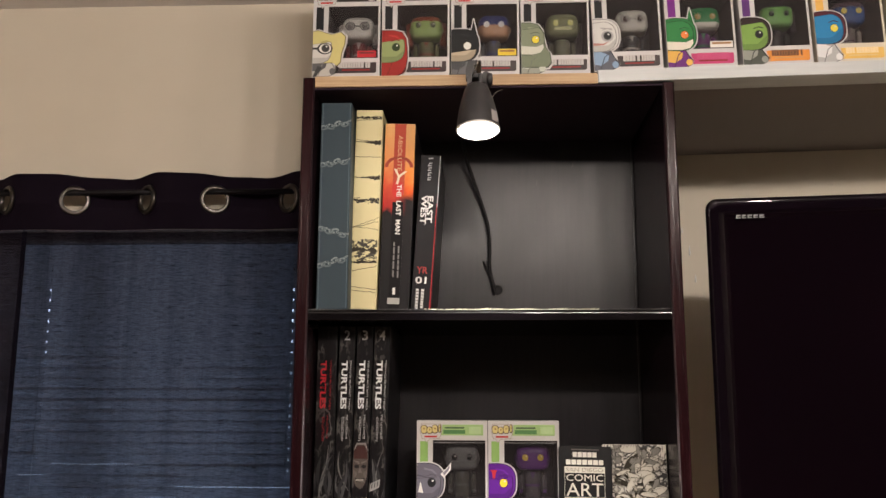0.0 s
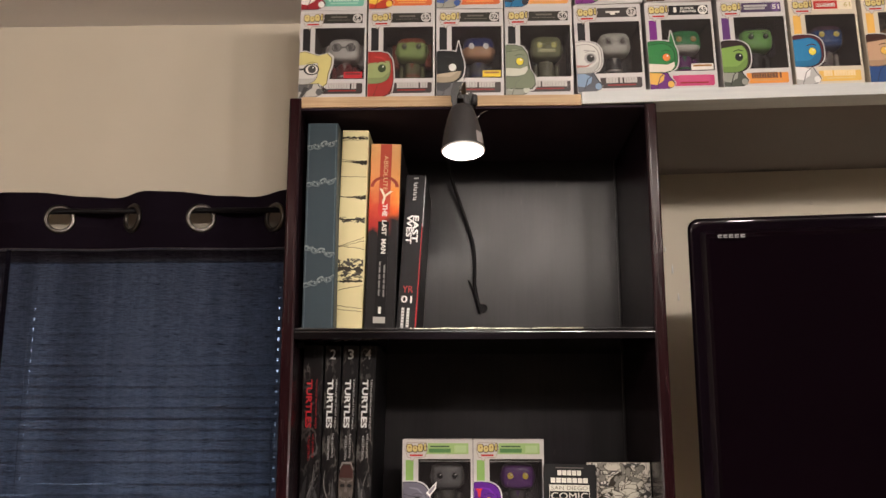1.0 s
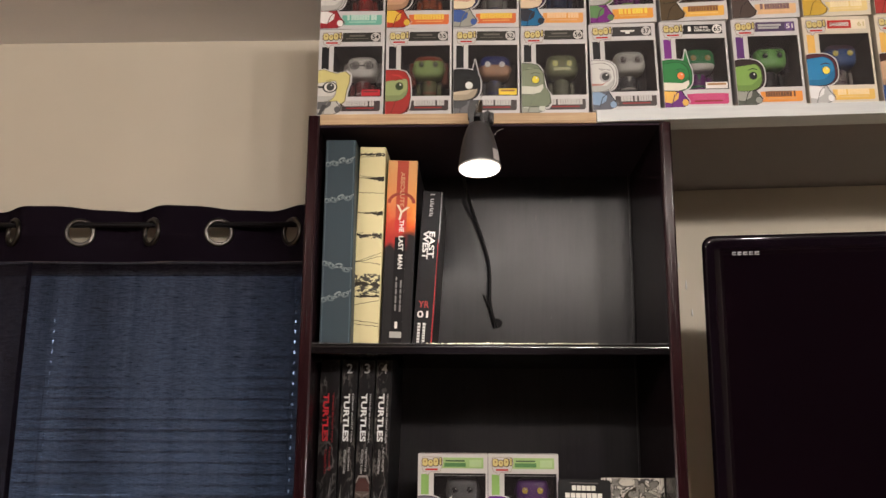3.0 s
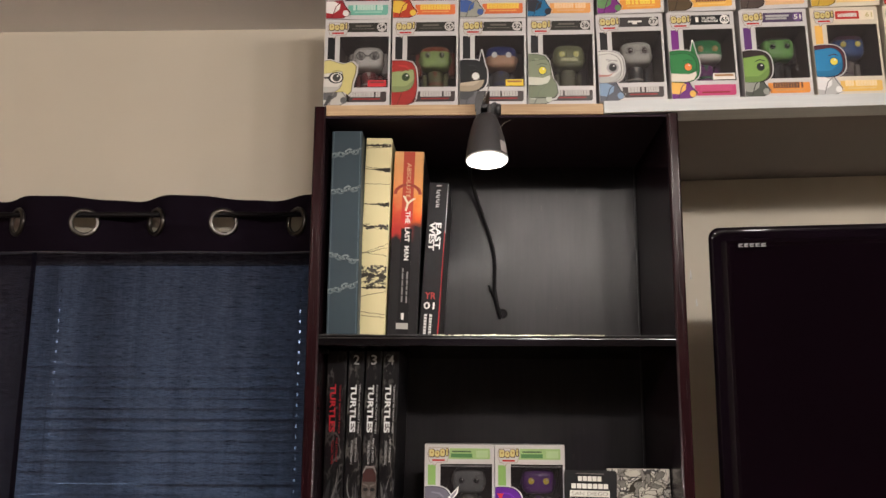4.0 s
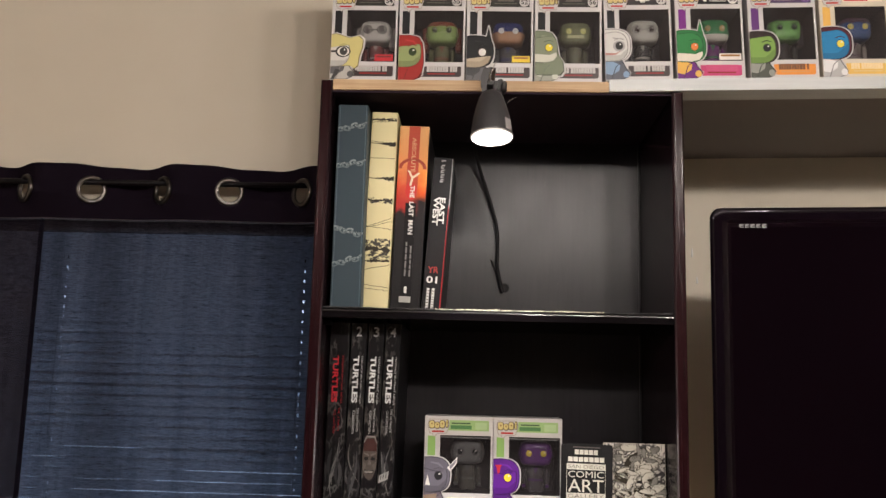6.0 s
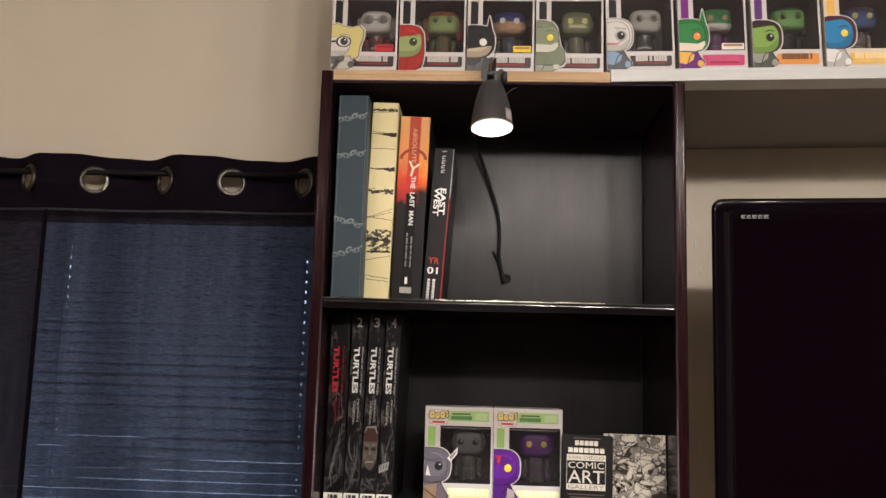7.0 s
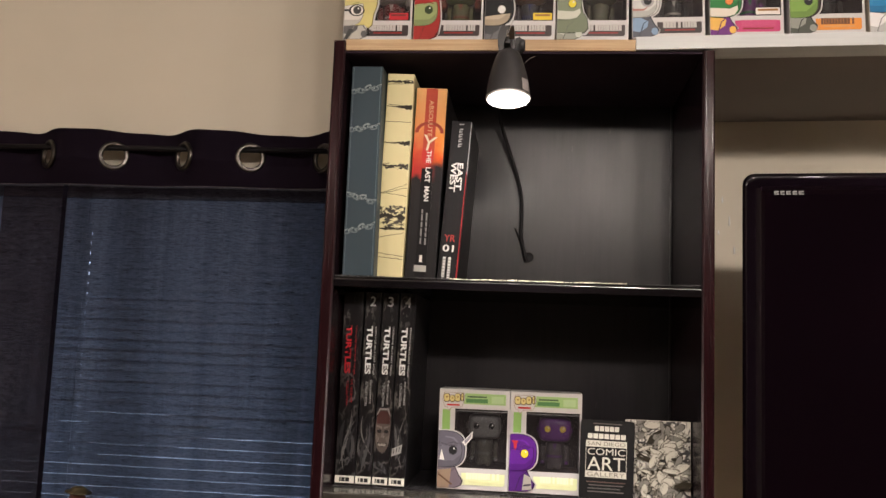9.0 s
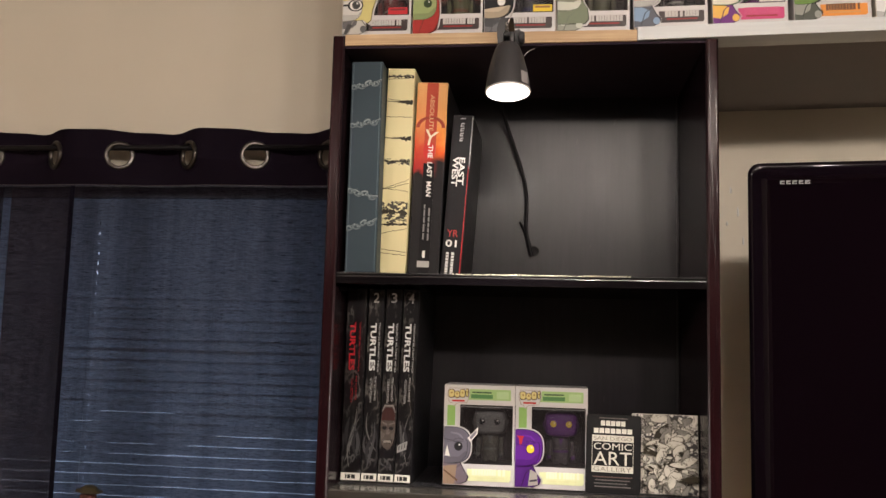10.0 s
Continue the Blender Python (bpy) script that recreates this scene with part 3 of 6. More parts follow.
def liner(name, z, y0, mat):
    """A ribbed rubber mat with a wavy cut edge; mat colours its stretch below the lamp."""
    rng = random.Random(int(z * 1000))
    bm = bmesh.new()
    n = 380
    front = []
    for i in range(n + 1):
        x = XL + 0.002 + (XR - XL - 0.004) * i / n
        front.append((x, y0 + rng.uniform(-0.0012, 0.0012), z + 0.0012 + (0.0015 + 0.0014 * math.sin(i * 0.122) * math.sin(i * 0.051 + 1)) * (0.6 + 0.4 * math.sin(i * 1.9 + 2 * math.sin(i * 0.28))) * rng.uniform(0.45, 1.0)))
    a = [bm.verts.new(p) for p in front]
    low = [bm.verts.new((p[0], p[1], z + 0.0002)) for p in front]
    back = [bm.verts.new((p[0], BY - 0.004, z + 0.002)) for p in front]
    for i in range(n):
        for f in (bm.faces.new((low[i], low[i + 1], a[i + 1], a[i])), bm.faces.new((a[i], a[i + 1], back[i + 1], back[i]))):
            # mat's colour stops where the clip lamp's light ends
            f.material_index = 0 if -0.185 < front[i][0] < 0.095 and rng.random() < 0.74 else 1
    return tagged(part(name, bm, [mat, BLACKLINER]), "ribbed rubber liner with a wavy cut edge on the shelf", "shelf liner")


liner("shelf_liner", S1, FY + 0.0045, LITLINER)
liner("shelf_liner", S2, FY + 0.062, BLACKLINER)


# ---- boxed figurines ----
BW, BH, BD = 0.1165, 0.162, 0.090
SKIN, BLACK, WHITE, GREY = (0.62, 0.36, 0.22), (0.012, 0.012, 0.014), (0.72, 0.70, 0.66), (0.22, 0.22, 0.22)
RED, GREEN, YELLOW, NAVY = (0.45, 0.03, 0.025), (0.20, 0.34, 0.09), (0.72, 0.60, 0.22), (0.02, 0.03, 0.13)
PURPLE, ORANGE, BLUE, OLIVE = (0.13, 0.02, 0.22), (0.72, 0.27, 0.05), (0.02, 0.16, 0.42), (0.16, 0.18, 0.10)


def figurine(parent, head, crown, body, eye, brow=0.62, chin=None, mask=None, mouth=None, goggles=None, hair=0.0):
    """A small big-headed toy as one plain mesh: rounded block head, crown, short body."""
    bm = bmesh.new()
    cx, cz, hw, hd, hh = 0.0740, 0.1010, 0.0278, 0.021, 0.0208
    n, rows_ = 24, 14
    ring = []
    for j in range(rows_ + 1):
        a = -math.pi / 2 + math.pi * j / rows_
        rr, zz = max(0.0, math.cos(a)) ** 0.45, math.copysign(abs(math.sin(a)) ** 0.55, math.sin(a))
        ring.append([bm.verts.new((cx + hw * rr * math.copysign(abs(math.cos(t)) ** 0.6, math.cos(t)), 0.034 + hd * rr * math.copysign(abs(math.sin(t)) ** 0.6, math.sin(t)), cz + hh * zz)) for t in (2 * math.pi * i / n for i in range(n))])
    for j in range(rows_):
        for i in range(n):
            f = bm.faces.new((ring[j][i], ring[j][(i + 1) % n], ring[j + 1][(i + 1) % n], ring[j + 1][i]))
            f.smooth = True
            z = f.calc_center_median()
            back = z.y > 0.034 + hd * 0.45
            f.material_index = 6 if (mask and not back and abs(z.z - cz + 0.001) < 0.0055) else 1 if (back or z.z > cz + hh * (2 * brow - 1)) else (4 if chin and z.z < cz - hh * 0.25 else 0)
    for sx in (-1, 1):
        if goggles:
            add_plate(bm, oval(cx + sx * 0.0125, cz + 0.001, 0.0086, 0.0076, 18), 0.034 - hd - 0.0003, 0.004, 8)
            add_plate(bm, oval(cx + sx * 0.0125, cz + 0.001, 0.0066, 0.0058, 16), 0.034 - hd - 0.0005, 0.004, 0)
        add_plate(bm, [(cx + sx * 0.0068, cz + 0.0072), (cx + sx * 0.0190, cz + 0.0092), (cx + sx * 0.0190, cz + 0.0102), (cx + sx * 0.0068, cz + 0.0086)][::sx], 0.034 - hd - 0.0004, 0.004, 1)
        if hair:
            add_box(bm, cx + sx * (hw + 0.002) - 0.006, cx + sx * (hw + 0.002) + 0.006, 0.032, 0.052, cz - 0.014 - hair, cz + 0.014, 0.004, 1)
        add_box(bm, cx + sx * hw - 0.0022, cx + sx * hw + 0.0022, 0.030, 0.040, cz - 0.006, cz + 0.003, 0.0018, 0)
        add_plate(bm, oval(cx + sx * 0.0125, cz + 0.001, 0.0050, 0.0053, 14), 0.034 - hd - 0.0007, 0.004, 3)
        add_plate(bm, oval(cx + sx * 0.0125 + 0.0015, cz + 0.0028, 0.0012, 0.0012, 8), 0.034 - hd - 0.0009, 0.004, 5)
    if goggles:
        add_box(bm, cx - 0.006, cx + 0.006, 0.034 - hd - 0.0003, 0.034 - hd + 0.004, cz, cz + 0.002, 0, 8)
    if mouth:
        add_plate(bm, [(cx - 0.016, cz - 0.0118), (cx + 0.016, cz - 0.0118), (cx + 0.0135, cz - 0.0060), (cx - 0.0135, cz - 0.0060)], 0.034 - hd - 0.0002, 0.004, 7)
    body_rows = []
    for r, z in ((0.0085, 0.084), (0.0150, 0.076), (0.0145, 0.060), (0.0140, 0.058), (0.0140, 0.054), (0.0150, 0.048), (0.014, 0.038)):
        body_rows.append([bm.verts.new((cx + r * math.cos(t), 0.042 + r * 0.8 * math.sin(t), z)) for t in (2 * math.pi * i / 14 for i in range(14))])
    for a, b in zip(body_rows, body_rows[1:]):
        for i in range(14):
            f = bm.faces.new((a[i], b[i], b[(i + 1) % 14], a[(i + 1) % 14]))
            f.smooth, f.material_index = True, 1 if abs(f.calc_center_median().z - 0.056) < 0.0015 else 2
    add_plate(bm, [(cx - 0.004, 0.078), (cx, 0.066), (cx + 0.004, 0.078)], 0.0295, 0.004, 1)
    for sx in (-1, 1):
        add_box(bm, cx + sx * 0.0190 - 0.0040, cx + sx * 0.0190 + 0.0040, 0.034, 0.048, 0.048, 0.074, 0.003, 2)
        add_box(bm, cx + sx * 0.0200 - 0.0036, cx + sx * 0.0200 + 0.0036, 0.032, 0.042, 0.043, 0.0490, 0.0025, 0)
        add_box(bm, cx + sx * 0.007 - 0.005, cx + sx * 0.007 + 0.005, 0.032, 0.050, 0.0345, 0.044, 0.0025, 2)
    bmesh.ops.translate(bm, vec=(0.0, 0.007, 0.0), verts=bm.verts)
    mats = [ink(c, 0.3) for c in (head, crown, scaled(body, 0.65), eye, chin or head, (0.7, 0.7, 0.68), mask or head, mouth or head, goggles or head)]
    return part("figurine", bm, mats, parent, "small big-headed plastic toy figurine")


def portrait(parent, face, hair, body, eye, chin=None, ear=False, hairline=0.60, long=0, jaw=None, shift=(0.0, 0.0)):
    """The printed bust at the corner of the box: pale cut line, hair, face, eye, shoulders, in plain shapes."""
    dx, dz = shift
    face, hair, body = scaled(face, 0.78), scaled(hair, 0.74), scaled(body, 0.70)
    trim = lambda pts: [(max(x, 0.0006), max(z, 0.0012)) for x, z in pts]
    at = lambda pts: trim([(x + dx, z + dz) for x, z in pts])
    grow = lambda pts, cx, cz, k: [(cx + (x - cx) * k, cz + (z - cz) * k) for x, z in pts]
    if long == 1:
        head = [(0.0, 0.094), (0.022, 0.094), (0.036, 0.090), (0.043, 0.078), (0.045, 0.060), (0.0455, 0.042), (0.043, 0.026), (0.036, 0.014), (0.026, 0.008), (0.0, 0.008)]
    elif long == 2:
        head = [(0.0, 0.094), (0.012, 0.096), (0.026, 0.091), (0.036, 0.088), (0.052, 0.092), (0.060, 0.084), (0.059, 0.070), (0.054, 0.054), (0.052, 0.036), (0.046, 0.030), (0.038, 0.036), (0.0, 0.034)]
    elif long == 3:
        head = [(0.0, 0.094), (0.016, 0.094), (0.030, 0.090), (0.037, 0.080), (0.040, 0.064), (0.043, 0.048), (0.050, 0.038), (0.052, 0.020), (0.046, 0.012), (0.0, 0.012)]
    else:
        head = oval(0.012, 0.064, 0.0335, 0.030, 28, 2.7)
    p = part("portrait", plate(at(grow(head, 0.008, 0.062, 1.055)), -0.0006, 0.0005), CARD_WHITE, parent, "printed bust in plain colours")
    if ear:
        part("ear", plate(at([(0.029, 0.086), (0.0345, 0.1130), (0.0370, 0.1130), (0.0475, 0.064)]), -0.0005), CARD_WHITE, p)
        part("ear", plate(at([(0.030, 0.084), (0.0357, 0.1105), (0.0452, 0.066)]), -0.0010), ink(hair), p)
    arm = [(0.0, 0.0015), (0.030, 0.0015), (0.040, 0.006), (0.043, 0.014), (0.036, 0.024), (0.030, 0.036), (0.018, 0.042), (0.0, 0.042)]
    part("shoulder", plate(trim(grow(arm, 0.004, 0.018, 1.07)), -0.0004), CARD_WHITE, p)
    part("shoulder", plate(trim(arm), -0.0009), ink(scaled(body, 0.35)), p)
    part("chest", plate(trim(grow(arm, 0.004, 0.018, 0.94)), -0.00102, 0.0003), ink(body), p)
    if jaw:
        part("collar", plate(trim([(0.0, 0.012), (0.012, 0.010), (0.024, 0.018), (0.026, 0.028), (0.014, 0.034), (0.0, 0.034)]), -0.0011), ink(jaw), p)
        part("cuff", plate(trim(oval(0.036, 0.011, 0.0055, 0.006, 12)), -0.0012), ink(jaw), p)
    part("hair_line", plate(at(head), -0.0011), ink(scaled(hair, 0.3)), p)
    part("hair", plate(at(grow(head, 0.006, 0.062, 0.965)), -0.0013), ink(hair), p)
    if sum(hair) < 0.9:
        part("hair_light", plate(at([(0.012, 0.0855), (0.026, 0.0835), (0.033, 0.0765), (0.0315, 0.0755), (0.024, 0.0810), (0.012, 0.0830)]), -0.00145, 0.0002), ink(scaled(hair, 1.5)), p)
    zf = 0.034 + 0.060 * hairline
    keep = []
    for q in oval(0.008, 0.062, 0.0325 if long != 2 else 0.028, 0.0275, 30, 2.7):
        q = (max(0.0006, q[0] + dx), min(q[1], zf + 0.14 * (q[0] - 0.012)) + dz)
        if not keep or (abs(q[0] - keep[-1][0]) + abs(q[1] - keep[-1][1])) > 1e-4:
            keep.append(q)
    part("face_line", plate(keep, -0.0015), ink(scaled(face, 0.35)), p)
    part("face", plate(grow(keep, 0.004, 0.058 + dz, 0.965), -0.0017), ink(face), p)
    low = [(x, min(z, 0.0455 + dz + 0.9 * max(0.0, x - 0.026))) for x, z in grow(keep, 0.004, 0.058 + dz, 0.96)]
    low = [q for k, q in enumerate(low) if k == 0 or abs(q[0] - low[k - 1][0]) + abs(q[1] - low[k - 1][1]) > 1e-4]
    part("face_shade", plate(low, -0.00178, 0.0002), ink(scaled(face, 0.72)), p)
    if chin:
        part("chin", plate(at([(-dx, 0.0365), (0.020, 0.0355), (0.033, 0.039), (0.0385, 0.047), (0.038, 0.054), (0.026, 0.049), (-dx, 0.051)]), -0.0021), ink(chin), p)
    part("eye", plate(at(oval(0.0250, 0.0625, 0.0062, 0.0066, 18)), -0.0021), ink(eye), p)
    part("brow", plate(at([(0.0165, 0.0722), (0.0250, 0.0750), (0.0325, 0.0728), (0.0328, 0.0738), (0.0250, 0.0766), (0.0162, 0.0734)]), -0.0021), ink(scaled(hair, 0.6)), p)
    part("fold", plate([(0.0100, 0.0020), (0.0115, 0.0020), (0.0190, 0.0240), (0.0290, 0.0330), (0.0282, 0.0338), (0.0176, 0.0246)], -0.0013), ink(scaled(body, 0.45)), p)
    part("eye_rim", plate(at(oval(0.0250, 0.0625, 0.0072, 0.0076, 18)), -0.0019), ink(scaled(face, 0.3)), p)
    part("glint", plate(at(oval(0.0268, 0.0652, 0.0014, 0.0014, 8)), -0.0024), ink((0.75, 0.75, 0.72)), p)
    return p


def ring_plate(outer, inner, y0, y1):
    """A flat board in x and z with a rectangular opening, as one closed mesh."""
    bm = bmesh.new()
    sets = []
    for y in (y0, y1):
        for x0, x1, z0, z1 in (outer, inner):
            sets.append([bm.verts.new((x, y, z)) for x, z in rect(x0, x1, z0, z1)])
    of, inf, ob_, inb = sets
    for k in range(4):
        n = (k + 1) % 4
        bm.faces.new((of[k], of[n], inf[n], inf[k]))
        bm.faces.new((ob_[n], ob_[k], inb[k], inb[n]))
        bm.faces.new((of[n], of[k], ob_[k], ob_[n]))
        bm.faces.new((inf[k], inf[n], inb[n], inb[k]))
    return bm


def toy_box(x, z, spec, label, y=FY + 0.009, turn=0.0, group="boxed figurines on the top boards", roll=0.0):
    """A window carton: card shell with a cut opening, film, insert, toy, prints."""
    b = thing("figurine_box", Matrix.Translation((x, y, z)) @ Matrix.Rotation(radians(turn), 4, "Z") @ Matrix.Rotation(radians(roll), 4, "Y"), label, "toy box", group)
    card = CARD_CREAM if spec.get("cream") else CARD_WHITE
    th = 0.0012
    wx0, wx1, wz0, wz1 = 0.0265, BW - 0.0035, 0.0345, 0.1300
    part("front_panel", ring_plate((0, BW, 0, BH), (wx0, wx1, wz0, wz1), 0, th), card, b)
    side = ring_plate((th, BD, 0, BH), (0.004, BD * 0.8, wz0, wz1), 0, th)
    bmesh.ops.transform(side, matrix=Matrix.Translation((BW, 0, 0)) @ Matrix.Rotation(radians(90), 4, "Z"), verts=side.verts)
    part("side_panel", side, card, b)
    part("side_panel", slab(0, th, th, BD, 0, BH), card, b)
    part("back_panel", slab(th, BW - th, BD - th, BD, 0, BH), card, b)
    part("bottom_flap", slab(th, BW - th, th, BD - th, 0, th), card, b)
    part("top_flap", slab(th, BW - th, th, BD - th, BH - th, BH), card, b)
    bm = bmesh.new()
    add_box(bm, wx0 - 0.002, BW - 0.002, BD - 0.006, BD - 0.003, 0.004, BH - 0.004)
    add_box(bm, wx0 - 0.004, wx0 - 0.002, 0.004, BD - 0.004, 0.004, BH - 0.004)
    add_box(bm, wx0 - 0.002, BW - 0.002, 0.004, BD - 0.006, 0.028, 0.033)
    add_box(bm, BW - 0.0022, BW - 0.0014, 0.004, BD - 0.006, 0.033, BH - 0.004)
    add_box(bm, wx0 - 0.002, BW - 0.002, 0.004, BD - 0.006, wz1 + 0.001, wz1 + 0.002)
    part("insert", bm, ink(spec.get("inside", (0.032, 0.025, 0.029)), 0.5), b, "dark printed inner tray")
    if spec.get("flap"):
        part("inner_flap", slab(wx0 + 0.001, BW - 0.004, 0.006, 0.030, wz1 - 0.0045, wz1 - 0.0035), card, b, "folded card flap inside the window")
    pane_ = part("window_film", slab(wx0 - 0.002, wx1 + 0.002, th + 0.0004, th + 0.0007, wz0 - 0.002, wz1 + 0.002), FILM, b, "clear plastic window")
    pane_.visible_shadow = False
    figurine(b, *spec["toy"])
    part("side_stripe", plate(rect(0.0055, 0.0185, 0.062, 0.1285), -0.0004), ink(spec["stripe"]), b)
    part("header_band", plate([(0.040, 0.138), (BW - 0.007, 0.138), (BW - 0.007, 0.1555), (0.042, 0.1555)], -0.0004), ink(spec["band"]), b)
    part("logo_edge", plate([(0.0042, 0.146), (0.0073, 0.1568), (0.0397, 0.1568), (0.0424, 0.147), (0.0377, 0.1327), (0.0214, 0.1317), (0.0156, 0.1256), (0.0130, 0.1317), (0.0082, 0.1328)], -0.0006), ink((0.30, 0.24, 0.20)), b)
    lg = part("logo", plate([(0.005, 0.146), (0.008, 0.1560), (0.039, 0.1560), (0.0415, 0.147), (0.037, 0.1335), (0.021, 0.1325), (0.0155, 0.1270), (0.0135, 0.1325), (0.009, 0.1335)], -0.0008), CARD_WHITE, b, "plain badge in yellow and red")
    for lx, lz, rx, rz, pw in ((0.0120, 0.1475, 0.0056, 0.0072, 3.2), (0.0212, 0.1462, 0.0052, 0.0062, 2.2), (0.0300, 0.1480, 0.0052, 0.0072, 3.2), (0.0378, 0.1490, 0.0026, 0.0068, 4)):
        part("badge_outline", plate(oval(lx, lz, rx, rz, 16, pw), -0.0011), ink((0.10, 0.07, 0.035)), lg)
        part("badge_shape", plate(oval(lx - 0.0003, lz + 0.0003, rx - 0.0012, rz - 0.0012, 16, pw), -0.0014), ink((0.60, 0.50, 0.20)), lg)
        part("badge_fleck", plate(oval(lx, lz + 0.0012, rx * 0.26, rz * 0.22, 8), -0.0017), ink((0.25, 0.14, 0.04)), lg)
    part("badge_shape", plate(rect(0.0125, 0.0335, 0.1345, 0.1375), -0.0011), ink(spec.get("badge", RED)), lg)
    for s in spec.get("marks", ()):
        part("header_mark", plate(rect(*s[:4]), -0.0009), ink(s[4]), b)
    for word, wx, wz, ww, wh in spec.get("words", ()):
        text_part(word, on_front(wx, -0.0010, wz), ww, wh, ink(WHITE), b, "lettering", 0.02)
    if "number" in spec:
        part("number_disc", plate(oval(0.1005, 0.1468, 0.0084, 0.0084, 20), -0.0008), ink(spec.get("disc", (0.50, 0.48, 0.46))), b)
        text_part(spec["number"], on_front(0.1005, -0.0012, 0.1468), 0.0118, 0.0086, ink(spec.get("digits", (0.02, 0.018, 0.018))), b, "number", 0.02)
    part("name_panel", plate([(0.040, 0.0075), (BW - 0.008, 0.0075), (BW - 0.0055, 0.010), (BW - 0.0055, 0.0265), (0.040, 0.0265)], -0.0004), ink(spec["panel"]), b)
    nb = spec.get("bars", (0.46, 0.44, 0.43))
    rng = random.Random(spec.get("seed", 1))
    px = 0.047 + rng.uniform(0, 0.004)
    while px < 0.101:
        w = rng.uniform(0.0032, 0.0052)
        part("name_bar", plate(rect(px, px + w, 0.0166, 0.0270), -0.0008), ink(nb), b)
        px += w + (0.0005 if rng.random() < 0.85 else 0.003)
    part("small_print", plate(rect(0.052, 0.100, 0.0118, 0.0142), -0.0008), ink(spec.get("sub", (0.25, 0.02, 0.02))), b)
    bust = portrait(b, *spec["bust"], shift=spec.get("shift", (0.0, 0.0)))
    sdx, sdz = spec.get("shift", (0.0, 0.0))
    for k, (pts, colour) in enumerate(spec.get("extra", ())):
        part("printed_shape", plate([(max(x + sdx, 0.0006), max(z + sdz, 0.0012)) for x, z in pts], -0.00180 - 0.00004 * k, 0.0003), ink(colour), bust)
    if "sticker" in spec:
        c, sx, sw = spec["sticker"]
        st = part("sticker", plate(rect(sx, sx + sw, 0.036, 0.0475), -0.0004), ink(c), b, "small sales sticker")
        part("print", plate(rect(sx + 0.003, sx + sw - 0.003, 0.042, 0.0455), -0.0008), ink((0.18, 0.03, 0.03) if c[1] < 0.5 and c[0] < 0.6 else (0.3, 0.15, 0.05)), st)
    return b


DARKBAND = (0.030, 0.028, 0.024)
GREYPANEL = (0.048, 0.036, 0.036)


def sp(toy, bust, stripe=BLACK, band=DARKBAND, panel=GREYPANEL, **more):
    return dict(toy=toy, bust=bust, stripe=stripe, band=band, panel=panel, **more)


